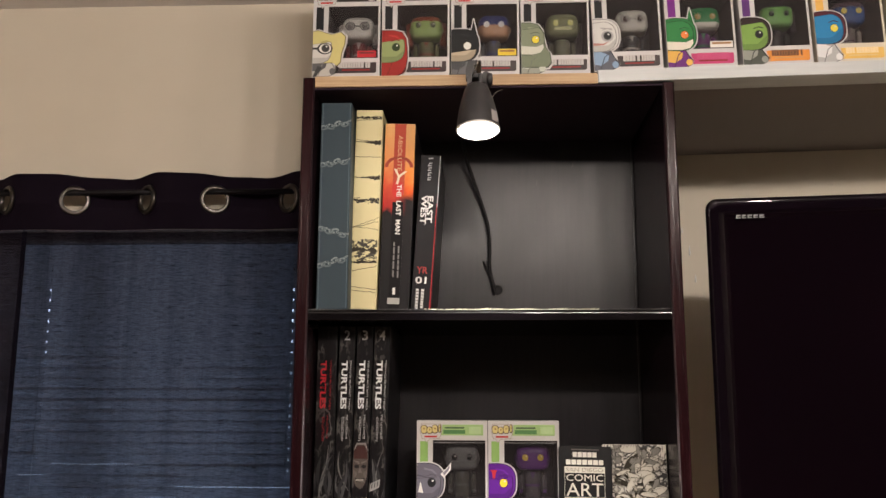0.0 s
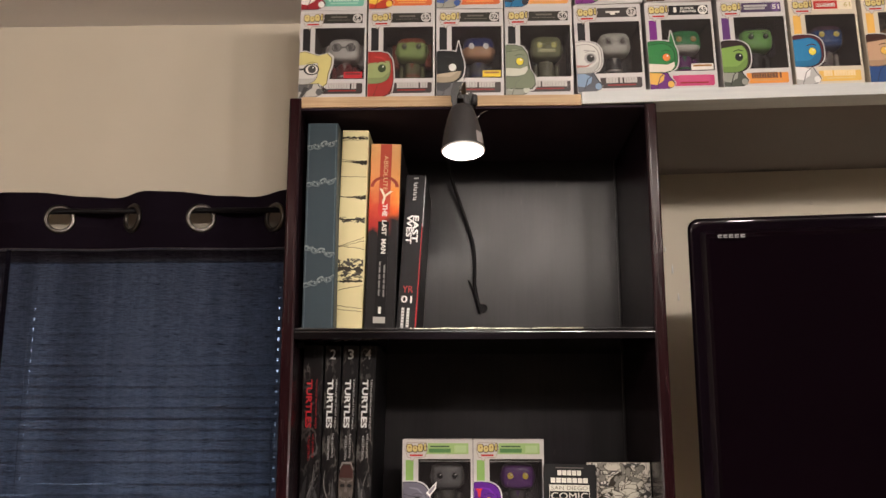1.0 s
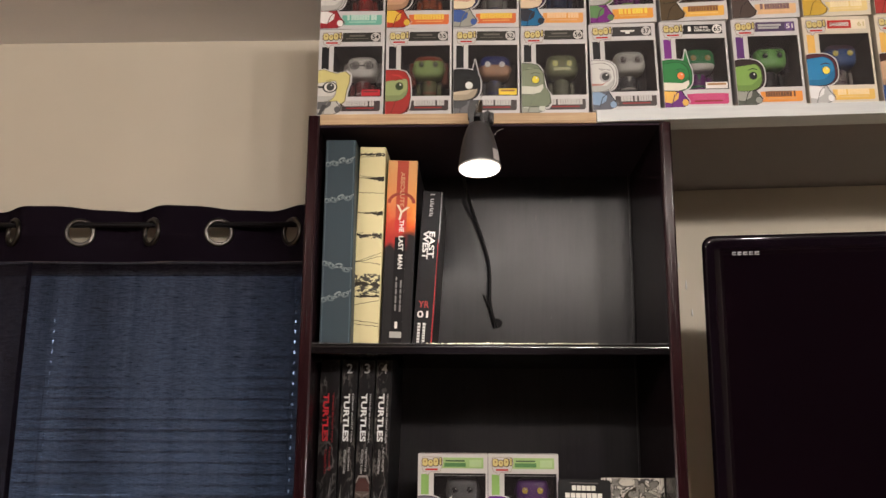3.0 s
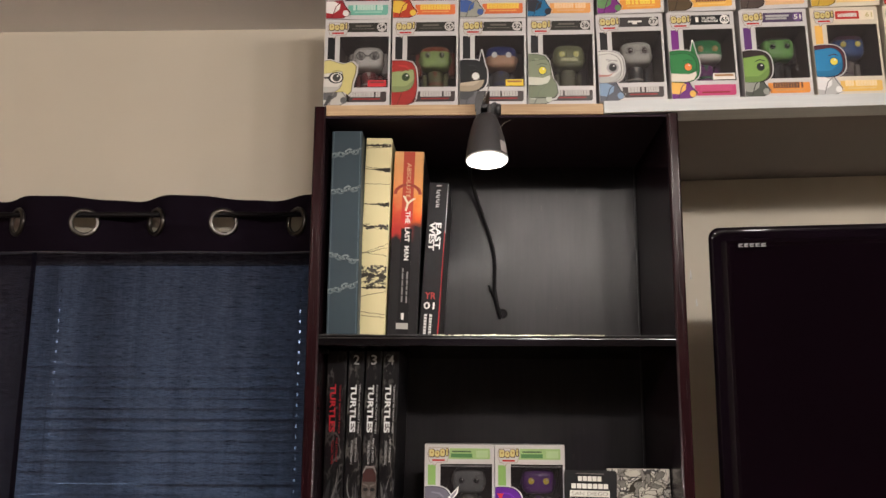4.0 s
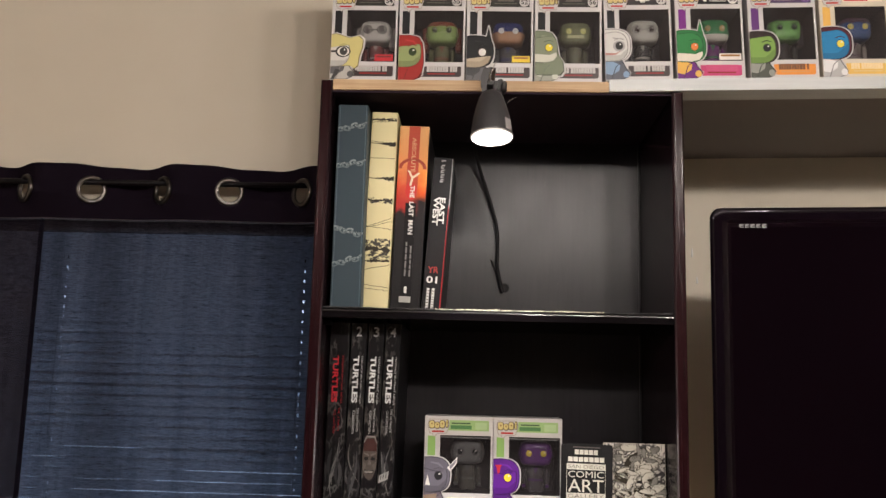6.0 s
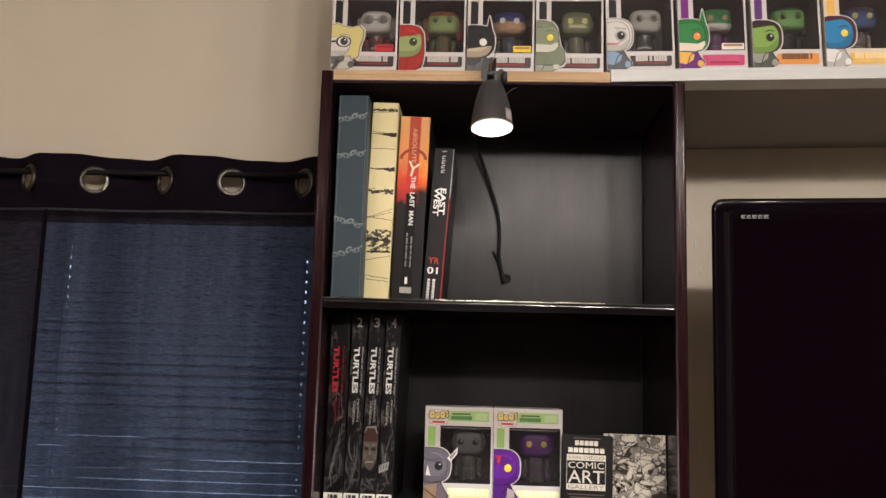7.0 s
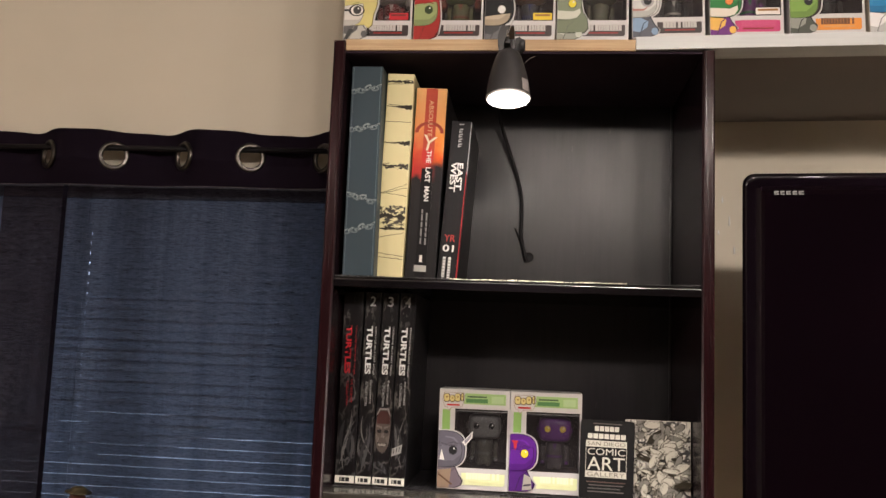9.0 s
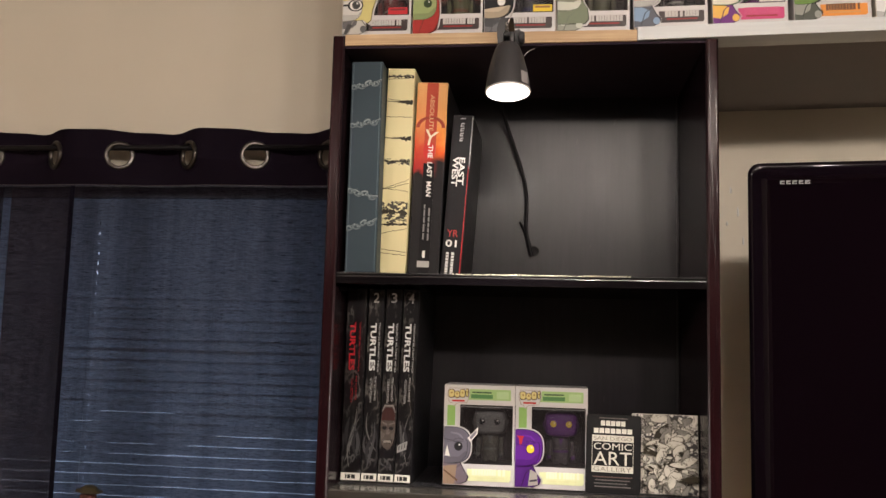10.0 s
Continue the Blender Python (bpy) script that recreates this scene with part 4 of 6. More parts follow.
HAZE = (0.12, 0.11, 0.095)
hb = ((0.048, 0.088, 0.1435, 0.1445, HAZE), (0.054, 0.082, 0.148, 0.151, HAZE))
LOWER_ROW = [
    (sp(((0.56, 0.54, 0.51), (0.36, 0.34, 0.32), (0.22, 0.05, 0.05), (0.06, 0.05, 0.05), 0.80, None, None, None, (0.03, 0.03, 0.03), 0.012), ((0.72, 0.70, 0.66), (0.74, 0.66, 0.26), (0.62, 0.60, 0.56), (0.05, 0.05, 0.05), None, False, 0.62, 2, (0.10, 0.10, 0.10)), number="54", extra=((oval(0.0240, 0.0620, 0.0135, 0.0105, 18), (0.03, 0.03, 0.03)), (oval(0.0245, 0.0622, 0.0105, 0.0086, 18), (0.70, 0.68, 0.64)), (rect(0.0006, 0.0115, 0.0605, 0.0640), (0.03, 0.03, 0.03)), ([(0.004, 0.006), (0.010, 0.004), (0.020, 0.028), (0.012, 0.030)], (0.05, 0.05, 0.05))), marks=hb, sticker=((0.50, 0.03, 0.04), 0.078, 0.032), shift=(-0.002, -0.010), seed=1), "white toy window box with grey masked figurine and yellow-haired print"),
    (sp(((0.26, 0.36, 0.12), (0.20, 0.05, 0.03), (0.16, 0.17, 0.08), (0.03, 0.04, 0.02), 0.72, None, None, None, None, 0.016), ((0.34, 0.42, 0.18), (0.42, 0.035, 0.03), (0.40, 0.08, 0.05), (0.03, 0.05, 0.02), None, False, 0.66, 1), number="55", marks=hb, shift=(0.0, -0.010), seed=2), "white toy window box with green figurine and red-haired print"),
    (sp(((0.42, 0.23, 0.13), NAVY, (0.10, 0.10, 0.11), (0.75, 0.75, 0.75), 0.42), ((0.60, 0.50, 0.36), (0.010, 0.010, 0.012), (0.16, 0.16, 0.17), (0.7, 0.7, 0.68), None, True, 0.30, 0, (0.05, 0.05, 0.055)), number="52", marks=hb, sticker=((0.75, 0.55, 0.05), 0.080, 0.031), shift=(0.003, -0.0095), seed=3), "white toy window box with navy-cowled figurine and dark-eared print"),
    (sp(((0.17, 0.18, 0.10), (0.13, 0.14, 0.08), (0.17, 0.17, 0.12), (0.62, 0.60, 0.22), 0.70, None, None, (0.50, 0.50, 0.30)), ((0.26, 0.30, 0.20), (0.22, 0.26, 0.17), (0.40, 0.43, 0.36), (0.75, 0.62, 0.05), (0.55, 0.56, 0.48), False, 0.8, 3, (0.50, 0.52, 0.45)), number="56", marks=hb, seed=4), "white toy window box with olive figurine and pale green print"),
    (sp(((0.46, 0.45, 0.41), (0.36, 0.36, 0.33), (0.05, 0.05, 0.055), (0.04, 0.02, 0.02), 0.85, None, None, None, (0.24, 0.23, 0.22)), ((0.72, 0.72, 0.69), (0.74, 0.73, 0.70), (0.12, 0.13, 0.16), (0.02, 0.02, 0.02), None, False, 0.9, 0, (0.20, 0.30, 0.45)), band=(0.04, 0.035, 0.035), number="37", extra=((oval(0.0248, 0.0622, 0.0105, 0.0100, 18), (0.34, 0.33, 0.33)), ([(0.0006, 0.0500), (0.0180, 0.0490), (0.0290, 0.0540), (0.0180, 0.0460), (0.0006, 0.0455)], (0.40, 0.20, 0.17)), ([(0.014, 0.076), (0.034, 0.074), (0.034, 0.0755), (0.014, 0.078)], (0.30, 0.30, 0.30))), marks=((0.056, 0.080, 0.1460, 0.1490, WHITE), (0.064, 0.072, 0.1425, 0.1475, WHITE)), seed=5), "white toy window box with pale grey masked figurine"),
    (sp(((0.03, 0.20, 0.07), (0.025, 0.17, 0.06), (0.20, 0.03, 0.22), (0.40, 0.25, 0.10), 0.55, (0.55, 0.53, 0.48)), ((0.03, 0.24, 0.06), (0.025, 0.20, 0.05), (0.18, 0.02, 0.24), (0.75, 0.22, 0.05), (0.68, 0.64, 0.55), True, 0.9, 0, (0.70, 0.40, 0.08)), stripe=(0.16, 0.02, 0.20), band=BLACK, panel=(0.50, 0.05, 0.16), number="65", disc=WHITE, digits=BLACK, marks=((0.050, 0.055, 0.143, 0.152, WHITE), ), words=(("SUPER", 0.0735, 0.1497, 0.0250, 0.0042), ("HEROES", 0.0750, 0.1443, 0.0280, 0.0042)), bars=(0.52, 0.07, 0.18), sticker=((0.70, 0.66, 0.62), 0.073, 0.038), shift=(0.006, -0.003), seed=6), "white toy window box with green figurine and magenta label"),
    (sp(((0.16, 0.36, 0.10), (0.02, 0.015, 0.02), (0.03, 0.03, 0.03), BLACK, 0.85, None, None, None, None, 0.012), ((0.24, 0.42, 0.09), (0.03, 0.015, 0.015), (0.10, 0.11, 0.09), BLACK, None, False, 0.80, 0, (0.26, 0.27, 0.24)), stripe=(0.10, 0.03, 0.16), band=(0.07, 0.045, 0.10), panel=ORANGE, number="51", disc=(0.14, 0.08, 0.22), digits=WHITE, bars=(0.16, 0.07, 0.03), marks=((0.046, 0.086, 0.1478, 0.1515, (0.4, 0.4, 0.4)), (0.046, 0.082, 0.1428, 0.1465, (0.35, 0.35, 0.35))), sub=(0.6, 0.3, 0.1), shift=(0.0045, -0.007), seed=7), "white toy window box with green figurine and orange label"),
    (sp(((0.03, 0.07, 0.20), (0.06, 0.03, 0.05), (0.30, 0.26, 0.24), (0.60, 0.50, 0.10)), ((0.03, 0.25, 0.52), (0.10, 0.02, 0.03), (0.60, 0.60, 0.60), (0.78, 0.62, 0.08), None, False, 0.88, 0, (0.70, 0.70, 0.70)), stripe=(0.72, 0.42, 0.10), band=(0.74, 0.66, 0.52), panel=(0.72, 0.46, 0.12), number="61", disc=(0.74, 0.66, 0.50), digits=(0.5, 0.42, 0.2), bars=(0.78, 0.62, 0.35), cream=True, marks=((0.043, 0.084, 0.1395, 0.1545, RED), (0.047, 0.080, 0.1435, 0.1505, WHITE)), sub=(0.7, 0.5, 0.2), shift=(0.007, -0.001), seed=8), "cream toy window box with blue figurine and gold label"),
    (sp(((0.45, 0.28, 0.17), (0.03, 0.02, 0.02), (0.03, 0.07, 0.22), RED), ((0.62, 0.40, 0.26), (0.06, 0.025, 0.02), (0.03, 0.09, 0.28), (0.72, 0.45, 0.08), None, False, 0.78), stripe=(0.72, 0.42, 0.10), band=(0.74, 0.66, 0.52), panel=(0.72, 0.46, 0.12), cream=True, bars=(0.78, 0.62, 0.35), marks=((0.043, 0.084, 0.1395, 0.1545, RED),), shift=(0.004, -0.004), seed=9), "cream toy window box with yellow-visored print"),
]
UPPER_ROW = [
    (sp(((0.6, 0.55, 0.5), RED, (0.35, 0.05, 0.04), BLACK), (WHITE, (0.6, 0.58, 0.55), (0.40, 0.03, 0.04), BLACK, None, False, 0.9, 0, (0.72, 0.70, 0.68)), panel=(0.16, 0.42, 0.33), bars=(0.45, 0.62, 0.55), sub=(0.3, 0.55, 0.45), seed=11), "white toy window box with teal label"),
    (sp((SKIN, BLACK, (0.45, 0.10, 0.03), BLACK), (SKIN, BLACK, (0.55, 0.06, 0.03), WHITE, None, False, 0.6, 0, (0.66, 0.44, 0.06)), panel=(0.62, 0.15, 0.05), bars=(0.75, 0.50, 0.08), sub=(0.7, 0.3, 0.1), seed=12), "white toy window box with orange-red label"),
    (sp((SKIN, (0.05, 0.05, 0.09), (0.28, 0.28, 0.26), WHITE), (SKIN, (0.04, 0.05, 0.12), (0.42, 0.42, 0.36), WHITE, (0.70, 0.60, 0.42), False, 0.4, 0, (0.05, 0.10, 0.30)), panel=(0.62, 0.15, 0.05), bars=(0.75, 0.50, 0.08), sub=(0.7, 0.3, 0.1), seed=13), "white toy window box with grey figurine and orange-red label"),
    (sp((SKIN, BLACK, (0.03, 0.05, 0.12), WHITE), ((0.62, 0.46, 0.30), (0.05, 0.02, 0.07), (0.03, 0.20, 0.42), WHITE, (0.66, 0.52, 0.36), False, 0.4, 0, (0.03, 0.03, 0.04)), panel=(0.70, 0.33, 0.10), bars=(0.76, 0.52, 0.30), sub=(0.7, 0.4, 0.2), seed=14), "white toy window box with blue print and orange label"),
    (sp(((0.6, 0.58, 0.55), GREEN, (0.22, 0.03, 0.22), BLACK), ((0.70, 0.68, 0.64), GREEN, (0.24, 0.03, 0.26), BLACK, None, False, 0.7, 0, (0.10, 0.22, 0.08)), panel=(0.70, 0.30, 0.05), bars=(0.78, 0.60, 0.08), sub=(0.7, 0.4, 0.1), seed=15), "white toy window box with purple print and orange label"),
    (sp(((0.14, 0.09, 0.04), (0.12, 0.08, 0.04), (0.14, 0.09, 0.04), BLACK), ((0.16, 0.11, 0.05), (0.14, 0.10, 0.05), (0.12, 0.08, 0.04), BLACK), panel=(0.72, 0.40, 0.08), bars=(0.22, 0.10, 0.04), sub=(0.75, 0.5, 0.15), seed=16), "white toy window box with brown bark-like figurine"),
    (sp(((0.10, 0.06, 0.05), (0.10, 0.06, 0.05), (0.08, 0.05, 0.05), BLACK), ((0.20, 0.12, 0.08), (0.10, 0.06, 0.05), (0.10, 0.07, 0.06), BLACK), panel=(0.66, 0.42, 0.22), bars=(0.20, 0.12, 0.12), sub=(0.7, 0.45, 0.25), seed=17), "white toy window box with brown figurine and tan label"),
    (sp(((0.5, 0.30, 0.08), (0.5, 0.30, 0.08), (0.06, 0.04, 0.03), BLACK), ((0.7, 0.45, 0.08), (0.68, 0.42, 0.06), (0.70, 0.45, 0.06), BLACK), panel=(0.72, 0.56, 0.24), bars=(0.78, 0.66, 0.42), cream=True, stripe=(0.72, 0.42, 0.10), sub=(0.75, 0.6, 0.3), seed=18), "cream toy window box with golden print and yellow label"),
    (sp((SKIN, RED, RED, BLACK), (SKIN, RED, (0.5, 0.06, 0.05), BLACK), panel=(0.55, 0.08, 0.06), cream=True, seed=19), "cream toy window box with red print"),
]
EDGES = (-0.3830, -0.2635, -0.1445, -0.0255, 0.0975, 0.2210, 0.3460, 0.4685, 0.5930)
WOBBLE = (0.0, -0.4, 0.5, -0.3, 0.8, 1.2, 0.6, 1.0, 0.4)
for k, (spec, label) in enumerate(LOWER_ROW):
    rise = 0.0 if EDGES[k] < 0.09 else -math.degrees(math.atan(0.024))
    toy_box(EDGES[k] + 0.0012, (board_z(EDGES[k]) if k < 4 else board_z(max(EDGES[k], 0.1041))) + 0.0004, spec, label, FY + 0.008, WOBBLE[k], roll=rise)
for k, (spec, label) in enumerate(UPPER_ROW):
    rise = 0.0 if EDGES[k] < 0.09 else -math.degrees(math.atan(0.024))
    toy_box(EDGES[k] + 0.0012, (board_z(EDGES[k]) if k < 4 else board_z(max(EDGES[k], 0.1041))) + BH + 0.0012, spec, label, FY + 0.008, -WOBBLE[k], roll=rise)

LOW = "boxed figurines on the lower shelf"
lime = dict(flap=True, stripe=(0.24, 0.42, 0.12), band=(0.30, 0.45, 0.18), panel=(0.72, 0.76, 0.44), bars=(0.80, 0.81, 0.62), sub=(0.70, 0.72, 0.40), marks=((0.044, 0.080, 0.1405, 0.1470, (0.08, 0.20, 0.07)), (0.046, 0.078, 0.1490, 0.1515, (0.06, 0.10, 0.05)), (0.086, 0.106, 0.1405, 0.1520, (0.38, 0.52, 0.26))))
toy_box(-0.2010, S2 + 0.0045, sp(((0.13, 0.13, 0.135), (0.10, 0.10, 0.105), (0.10, 0.10, 0.085), BLACK, 0.9), ((0.17, 0.16, 0.20), (0.16, 0.15, 0.19), (0.20, 0.16, 0.20), BLACK), seed=21, extra=(([(0.0395, 0.0760), (0.0440, 0.0800), (0.0570, 0.0945), (0.0560, 0.0830), (0.0450, 0.0700)], (0.70, 0.68, 0.66)), ([(0.0430, 0.0780), (0.0552, 0.0905), (0.0535, 0.0830), (0.0455, 0.0730)], (0.20, 0.19, 0.22)), ([(0.0030, 0.0470), (0.0115, 0.0460), (0.0065, 0.0640)], (0.66, 0.64, 0.60)), ([(0.0006, 0.0740), (0.0200, 0.0690), (0.0330, 0.0700), (0.0330, 0.0710), (0.0200, 0.0704), (0.0006, 0.0756)], (0.06, 0.055, 0.07)), ([(0.0010, 0.0300), (0.0230, 0.0330), (0.0200, 0.0020), (0.0010, 0.0020)], (0.24, 0.17, 0.12)), ([(0.0010, 0.0230), (0.0240, 0.0060), (0.0250, 0.0090), (0.0010, 0.0262)], (0.10, 0.055, 0.03))), **lime), "white and green toy box with grey figurine on the shelf", FY + 0.076, 0.4, LOW)
toy_box(-0.0835, S2 + 0.0045, sp(((0.10, 0.03, 0.16), (0.08, 0.025, 0.13), (0.10, 0.09, 0.10), (0.55, 0.42, 0.06)), ((0.13, 0.02, 0.30), (0.12, 0.02, 0.27), (0.10, 0.02, 0.22), (0.78, 0.55, 0.04)), seed=22, extra=(([(0.0030, 0.0830), (0.0150, 0.0830), (0.0125, 0.0790), (0.0110, 0.0680), (0.0075, 0.0680), (0.0065, 0.0790)], (0.45, 0.03, 0.04)), ([(0.0006, 0.0700), (0.0200, 0.0670), (0.0330, 0.0715), (0.0330, 0.0725), (0.0200, 0.0682), (0.0006, 0.0712)], (0.05, 0.008, 0.12)), ([(0.0220, 0.0040), (0.0380, 0.0060), (0.0360, 0.0250), (0.0250, 0.0300)], (0.36, 0.34, 0.30)), ([(0.0240, 0.0100), (0.0365, 0.0120), (0.0362, 0.0150), (0.0240, 0.0130)], (0.05, 0.04, 0.06))), **lime), "white and green toy box with purple figurine on the shelf", FY + 0.076, -0.5, LOW)


# ---- books ----
def book(x, y, z, w, h, depth, cover, label, lean=0.0, group="books on the upper shelf", round_=0.0015, board=None):
    """A bound book standing on its foot: spine and two boards round a page block."""
    b = thing("book", Matrix.Translation((x, y, z)) @ Matrix.Rotation(radians(lean), 4, "Y"), label, "book", group)
    part("spine", slab(0, w, 0, 0.004, 0, h, round_), cover, b)
    part("cover_board", slab(0, 0.003, 0.0042, depth, 0, h, 0.0008), board or cover, b)
    part("cover_board", slab(w - 0.003, w, 0.0042, depth, 0, h, 0.0008), board or cover, b)
    part("pages", slab(0.0034, w - 0.0034, 0.0045, depth - 0.004, 0.003, h - 0.004), PAPER, b)
    return b


FOOT = S1 + 0.0035
NAVYCLOTH = plain("slate_blue_cloth", (0.027, 0.045, 0.058), 0.45, 0.10, 300, 0.1, 0.2)
CREAMCLOTH = plain("cream_printed_card", (0.64, 0.57, 0.31), 0.45, 0.05, 40, 0.03)
CHARCOAL = plain("charcoal_card", (0.015, 0.014, 0.016), 0.36, 0.15, 120, 0.03, 0.12)
CHAINGREY = ink((0.21, 0.245, 0.25))
INKBLACK = ink((0.025, 0.02, 0.012))

b1 = book(-0.3660, 1.424, FOOT, 0.0525, 0.356, 0.235, NAVYCLOTH, "tall slate-blue book with grey printed chains on its spine")
for z0, z1 in ((0.311, 0.321), (0.2455, 0.2535), (0.136, 0.124), (0.072, 0.086)):
    bm = bmesh.new()
    n = 8
    for k in range(n):
        u = (k + 0.5) / n
        cx, cz = 0.002 + 0.0485 * u, z0 + (z1 - z0) * u + 0.0022 * math.sin(k * 1.9)
        a = math.atan2(z1 - z0, 0.05) + 0.35 * math.sin(k * 2.1)
        ca, sa = math.cos(a), math.sin(a)
        spin = lambda p: (min(max(cx + p[0] * ca - p[1] * sa, 0.0008), 0.0518), cz + p[0] * sa + p[1] * ca)
        if k % 2 == 0:
            out, inn = oval(0, 0, 0.0066, 0.0046, 16, 2.5), oval(0, 0, 0.0036, 0.0019, 16, 2.5)
            rim, core = oval(0, 0, 0.0072, 0.0051, 16, 2.5), oval(0, 0, 0.0030, 0.0014, 16, 2.5)
            for i in range(16):
                j = (i + 1) % 16
                add_plate(bm, [spin(rim[i]), spin(rim[j]), spin(core[j]), spin(core[i])], -0.0003, 0.0002, 1)
                add_plate(bm, [spin(out[i]), spin(out[j]), spin(inn[j]), spin(inn[i])], -0.0004, 0.0003, 0 if i % 16 < 9 else 2)
        else:
            add_plate(bm, [spin(p) for p in rect(-0.0058, 0.0058, -0.0025, 0.0025)], -0.0006, 0.0003, 1)
            add_plate(bm, [spin(p) for p in rect(-0.0052, 0.0052, -0.0017, 0.0017)], -0.0007, 0.0003)
            add_plate(bm, [spin(p) for p in rect(-0.0034, 0.0030, -0.0006, 0.0004)], -0.0008, 0.0003, 1)
    part("printed_chain", bm, [CHAINGREY, ink((0.016, 0.026, 0.036)), ink((0.11, 0.135, 0.145))], b1, "grey printed chain")
# paler lines painted as highlights along the spine's two hinges
for gx in (0.0028, 0.0492):
    part("hinge_highlight", plate(rect(gx, gx + 0.0009, 0.002, 0.354), -0.0002, 0.0002), ink((0.085, 0.125, 0.15)), b1)

b2 = book(-0.3175, 1.460, FOOT, 0.0465, 0.3555, 0.225, CREAMCLOTH, "tall cream book with black ink cracks on its spine", 1.1)
rng = random.Random(11)
for zc, zh, solid in ((0.341, 0.006, 2), (0.3375, 0.003, 0), (0.2965, 0.0055, 1), (0.2990, 0.0010, 0), (0.270, 0.0010, 0), (0.233, 0.0045, 1), (0.2345, 0.001, 0), (0.193, 0.005, 2), (0.1535, 0.003, 0), (0.1500, 0.0012, 0), (0.1440, 0.0012, 0), (0.106, 0.013, 3), (0.085, 0.007, 2), (0.074, 0.0014, 0), (0.041, 0.0012, 0), (0.035, 0.0012, 0)):
    bm = bmesh.new()
    tilt = {0.1535: 0.38, 0.1500: 0.26, 0.1440: -0.12, 0.041: -0.10, 0.074: 0.22}.get(zc, rng.uniform(-0.10, 0.10))
    n = 15
    top, low = [], []
    for i in range(n + 1):
        x = 0.001 + 0.0445 * i / n
        mid = zc + (x - 0.023) * tilt + rng.uniform(-0.0008, 0.0008)
        grow = {0: 0.0005, 1: 0.0006 + zh * 1.6 * max(0, (i / n - 0.30)), 2: zh * 0.6 * rng.uniform(0.2, 1), 3: zh * 0.5 * rng.uniform(0.05, 1)}[solid]
        top.append((x, mid + grow * rng.uniform(0.4, 1))), low.append((x, mid - grow * rng.uniform(0.3, 1) - 0.0002))
    add_plate(bm, low + top[::-1], -0.0004, 0.0003)
    part("ink_mark", bm, INKBLACK, b2, "black printed crack")


def blot_material():
    m = Mat("ink_blots", (0.64, 0.57, 0.31), 0.45)
    f = m.noise(95, 4, (1, 1, 1.7), 0.6)
    m.paint(m.ramp(f, [(0.47, (0.64, 0.57, 0.31)), (0.50, (0.025, 0.02, 0.012))]))
    return m


BLOTS = blot_material()
for z0, z1 in ((0.086, 0.126), (0.186, 0.199), (0.3375, 0.3455)):
    edge = [(0.0012 + 0.0440 * i / 12, z0 + rng.uniform(0, 0.004)) for i in range(13)] + [(0.0452 - 0.0440 * i / 12, z1 - rng.uniform(0, 0.005)) for i in range(13)]
    part("ink_blot", plate(edge, -0.0003, 0.0002), BLOTS, b2, "black printed ink blots")


def sunset_material():
    m = Mat("sunset_print", (0.7, 0.3, 0.1), 0.36, 0.0, 0.12)
    sep = m.n.new("ShaderNodeSeparateXYZ")
    m.l.new(m.coords(), sep.inputs[0])
    nz = m.noise(38, 3)
    add = m.n.new("ShaderNodeMath")
    add.operation = "MULTIPLY_ADD"
    m.l.new(nz, add.inputs[0])
    add.inputs[1].default_value = 0.05
    m.l.new(sep.outputs[2], add.inputs[2])
    mr = m.n.new("ShaderNodeMapRange")
    mr.inputs["From Min"].default_value, mr.inputs["From Max"].default_value = 0.0, 0.36
    m.l.new(add.outputs[0], mr.inputs[0])
    side = m.n.new("ShaderNodeMapRange")
    side.inputs["From Min"].default_value, side.inputs["From Max"].default_value = 0.020, 0.042
    m.l.new(sep.outputs[0], side.inputs[0])
    left = m.ramp(mr.outputs[0], [(0.0, (0.014, 0.013, 0.014)), (0.535, (0.015, 0.013, 0.014)), (0.57, (0.36, 0.03, 0.025)), (0.70, (0.52, 0.075, 0.035)), (0.80, (0.66, 0.25, 0.09)), (1.0, (0.66, 0.36, 0.15))])
    right = m.ramp(mr.outputs[0], [(0.0, (0.014, 0.013, 0.014)), (0.60, (0.015, 0.013, 0.014)), (0.66, (0.62, 0.10, 0.02)), (0.74, (0.70, 0.26, 0.06)), (0.80, (0.68, 0.30, 0.10)), (1.0, (0.66, 0.36, 0.15))])
    m.paint(m.mix(side.outputs[0], left, right))
    return m


b3 = book(-0.2690, 1.470, FOOT, 0.0530, 0.3335, 0.21, sunset_material(), "orange to black book with a red spine column", 1.5, board=CHARCOAL)
part("red_column", plate(rect(0.017, 0.037, 0.205, 0.3325), -0.0003, 0.0003), ink((0.42, 0.055, 0.028)), b3)
part("red_blot", plate(oval(0.026, 0.214, 0.010, 0.016, 18, 2.2), -0.0006, 0.0003), ink((0.50, 0.03, 0.025)), b3)
part("black_column", plate(rect(0.0175, 0.0365, 0.003, 0.192), -0.0003, 0.0003), plain("black_print", (0.009, 0.008, 0.009), 0.4, 0.2, 120, 0.0, 0.10), b3)
# dark red arc across the spine's upper part
bm = bmesh.new()
arc = [(0.0265 + 0.025 * math.cos(a), 0.254 + 0.020 * math.sin(a)) for a in (math.pi * i / 16 for i in range(17))]
arc2 = [(0.0265 + 0.0190 * math.cos(a), 0.254 + 0.0150 * math.sin(a)) for a in (math.pi * i / 16 for i in range(17))]
add_plate(bm, arc + arc2[::-1], -0.0008, 0.0003)
part("spine_arc", bm, ink((0.30, 0.045, 0.025)), b3, "dark red arc on the spine")
CREAMINK = ink((0.72, 0.62, 0.46))
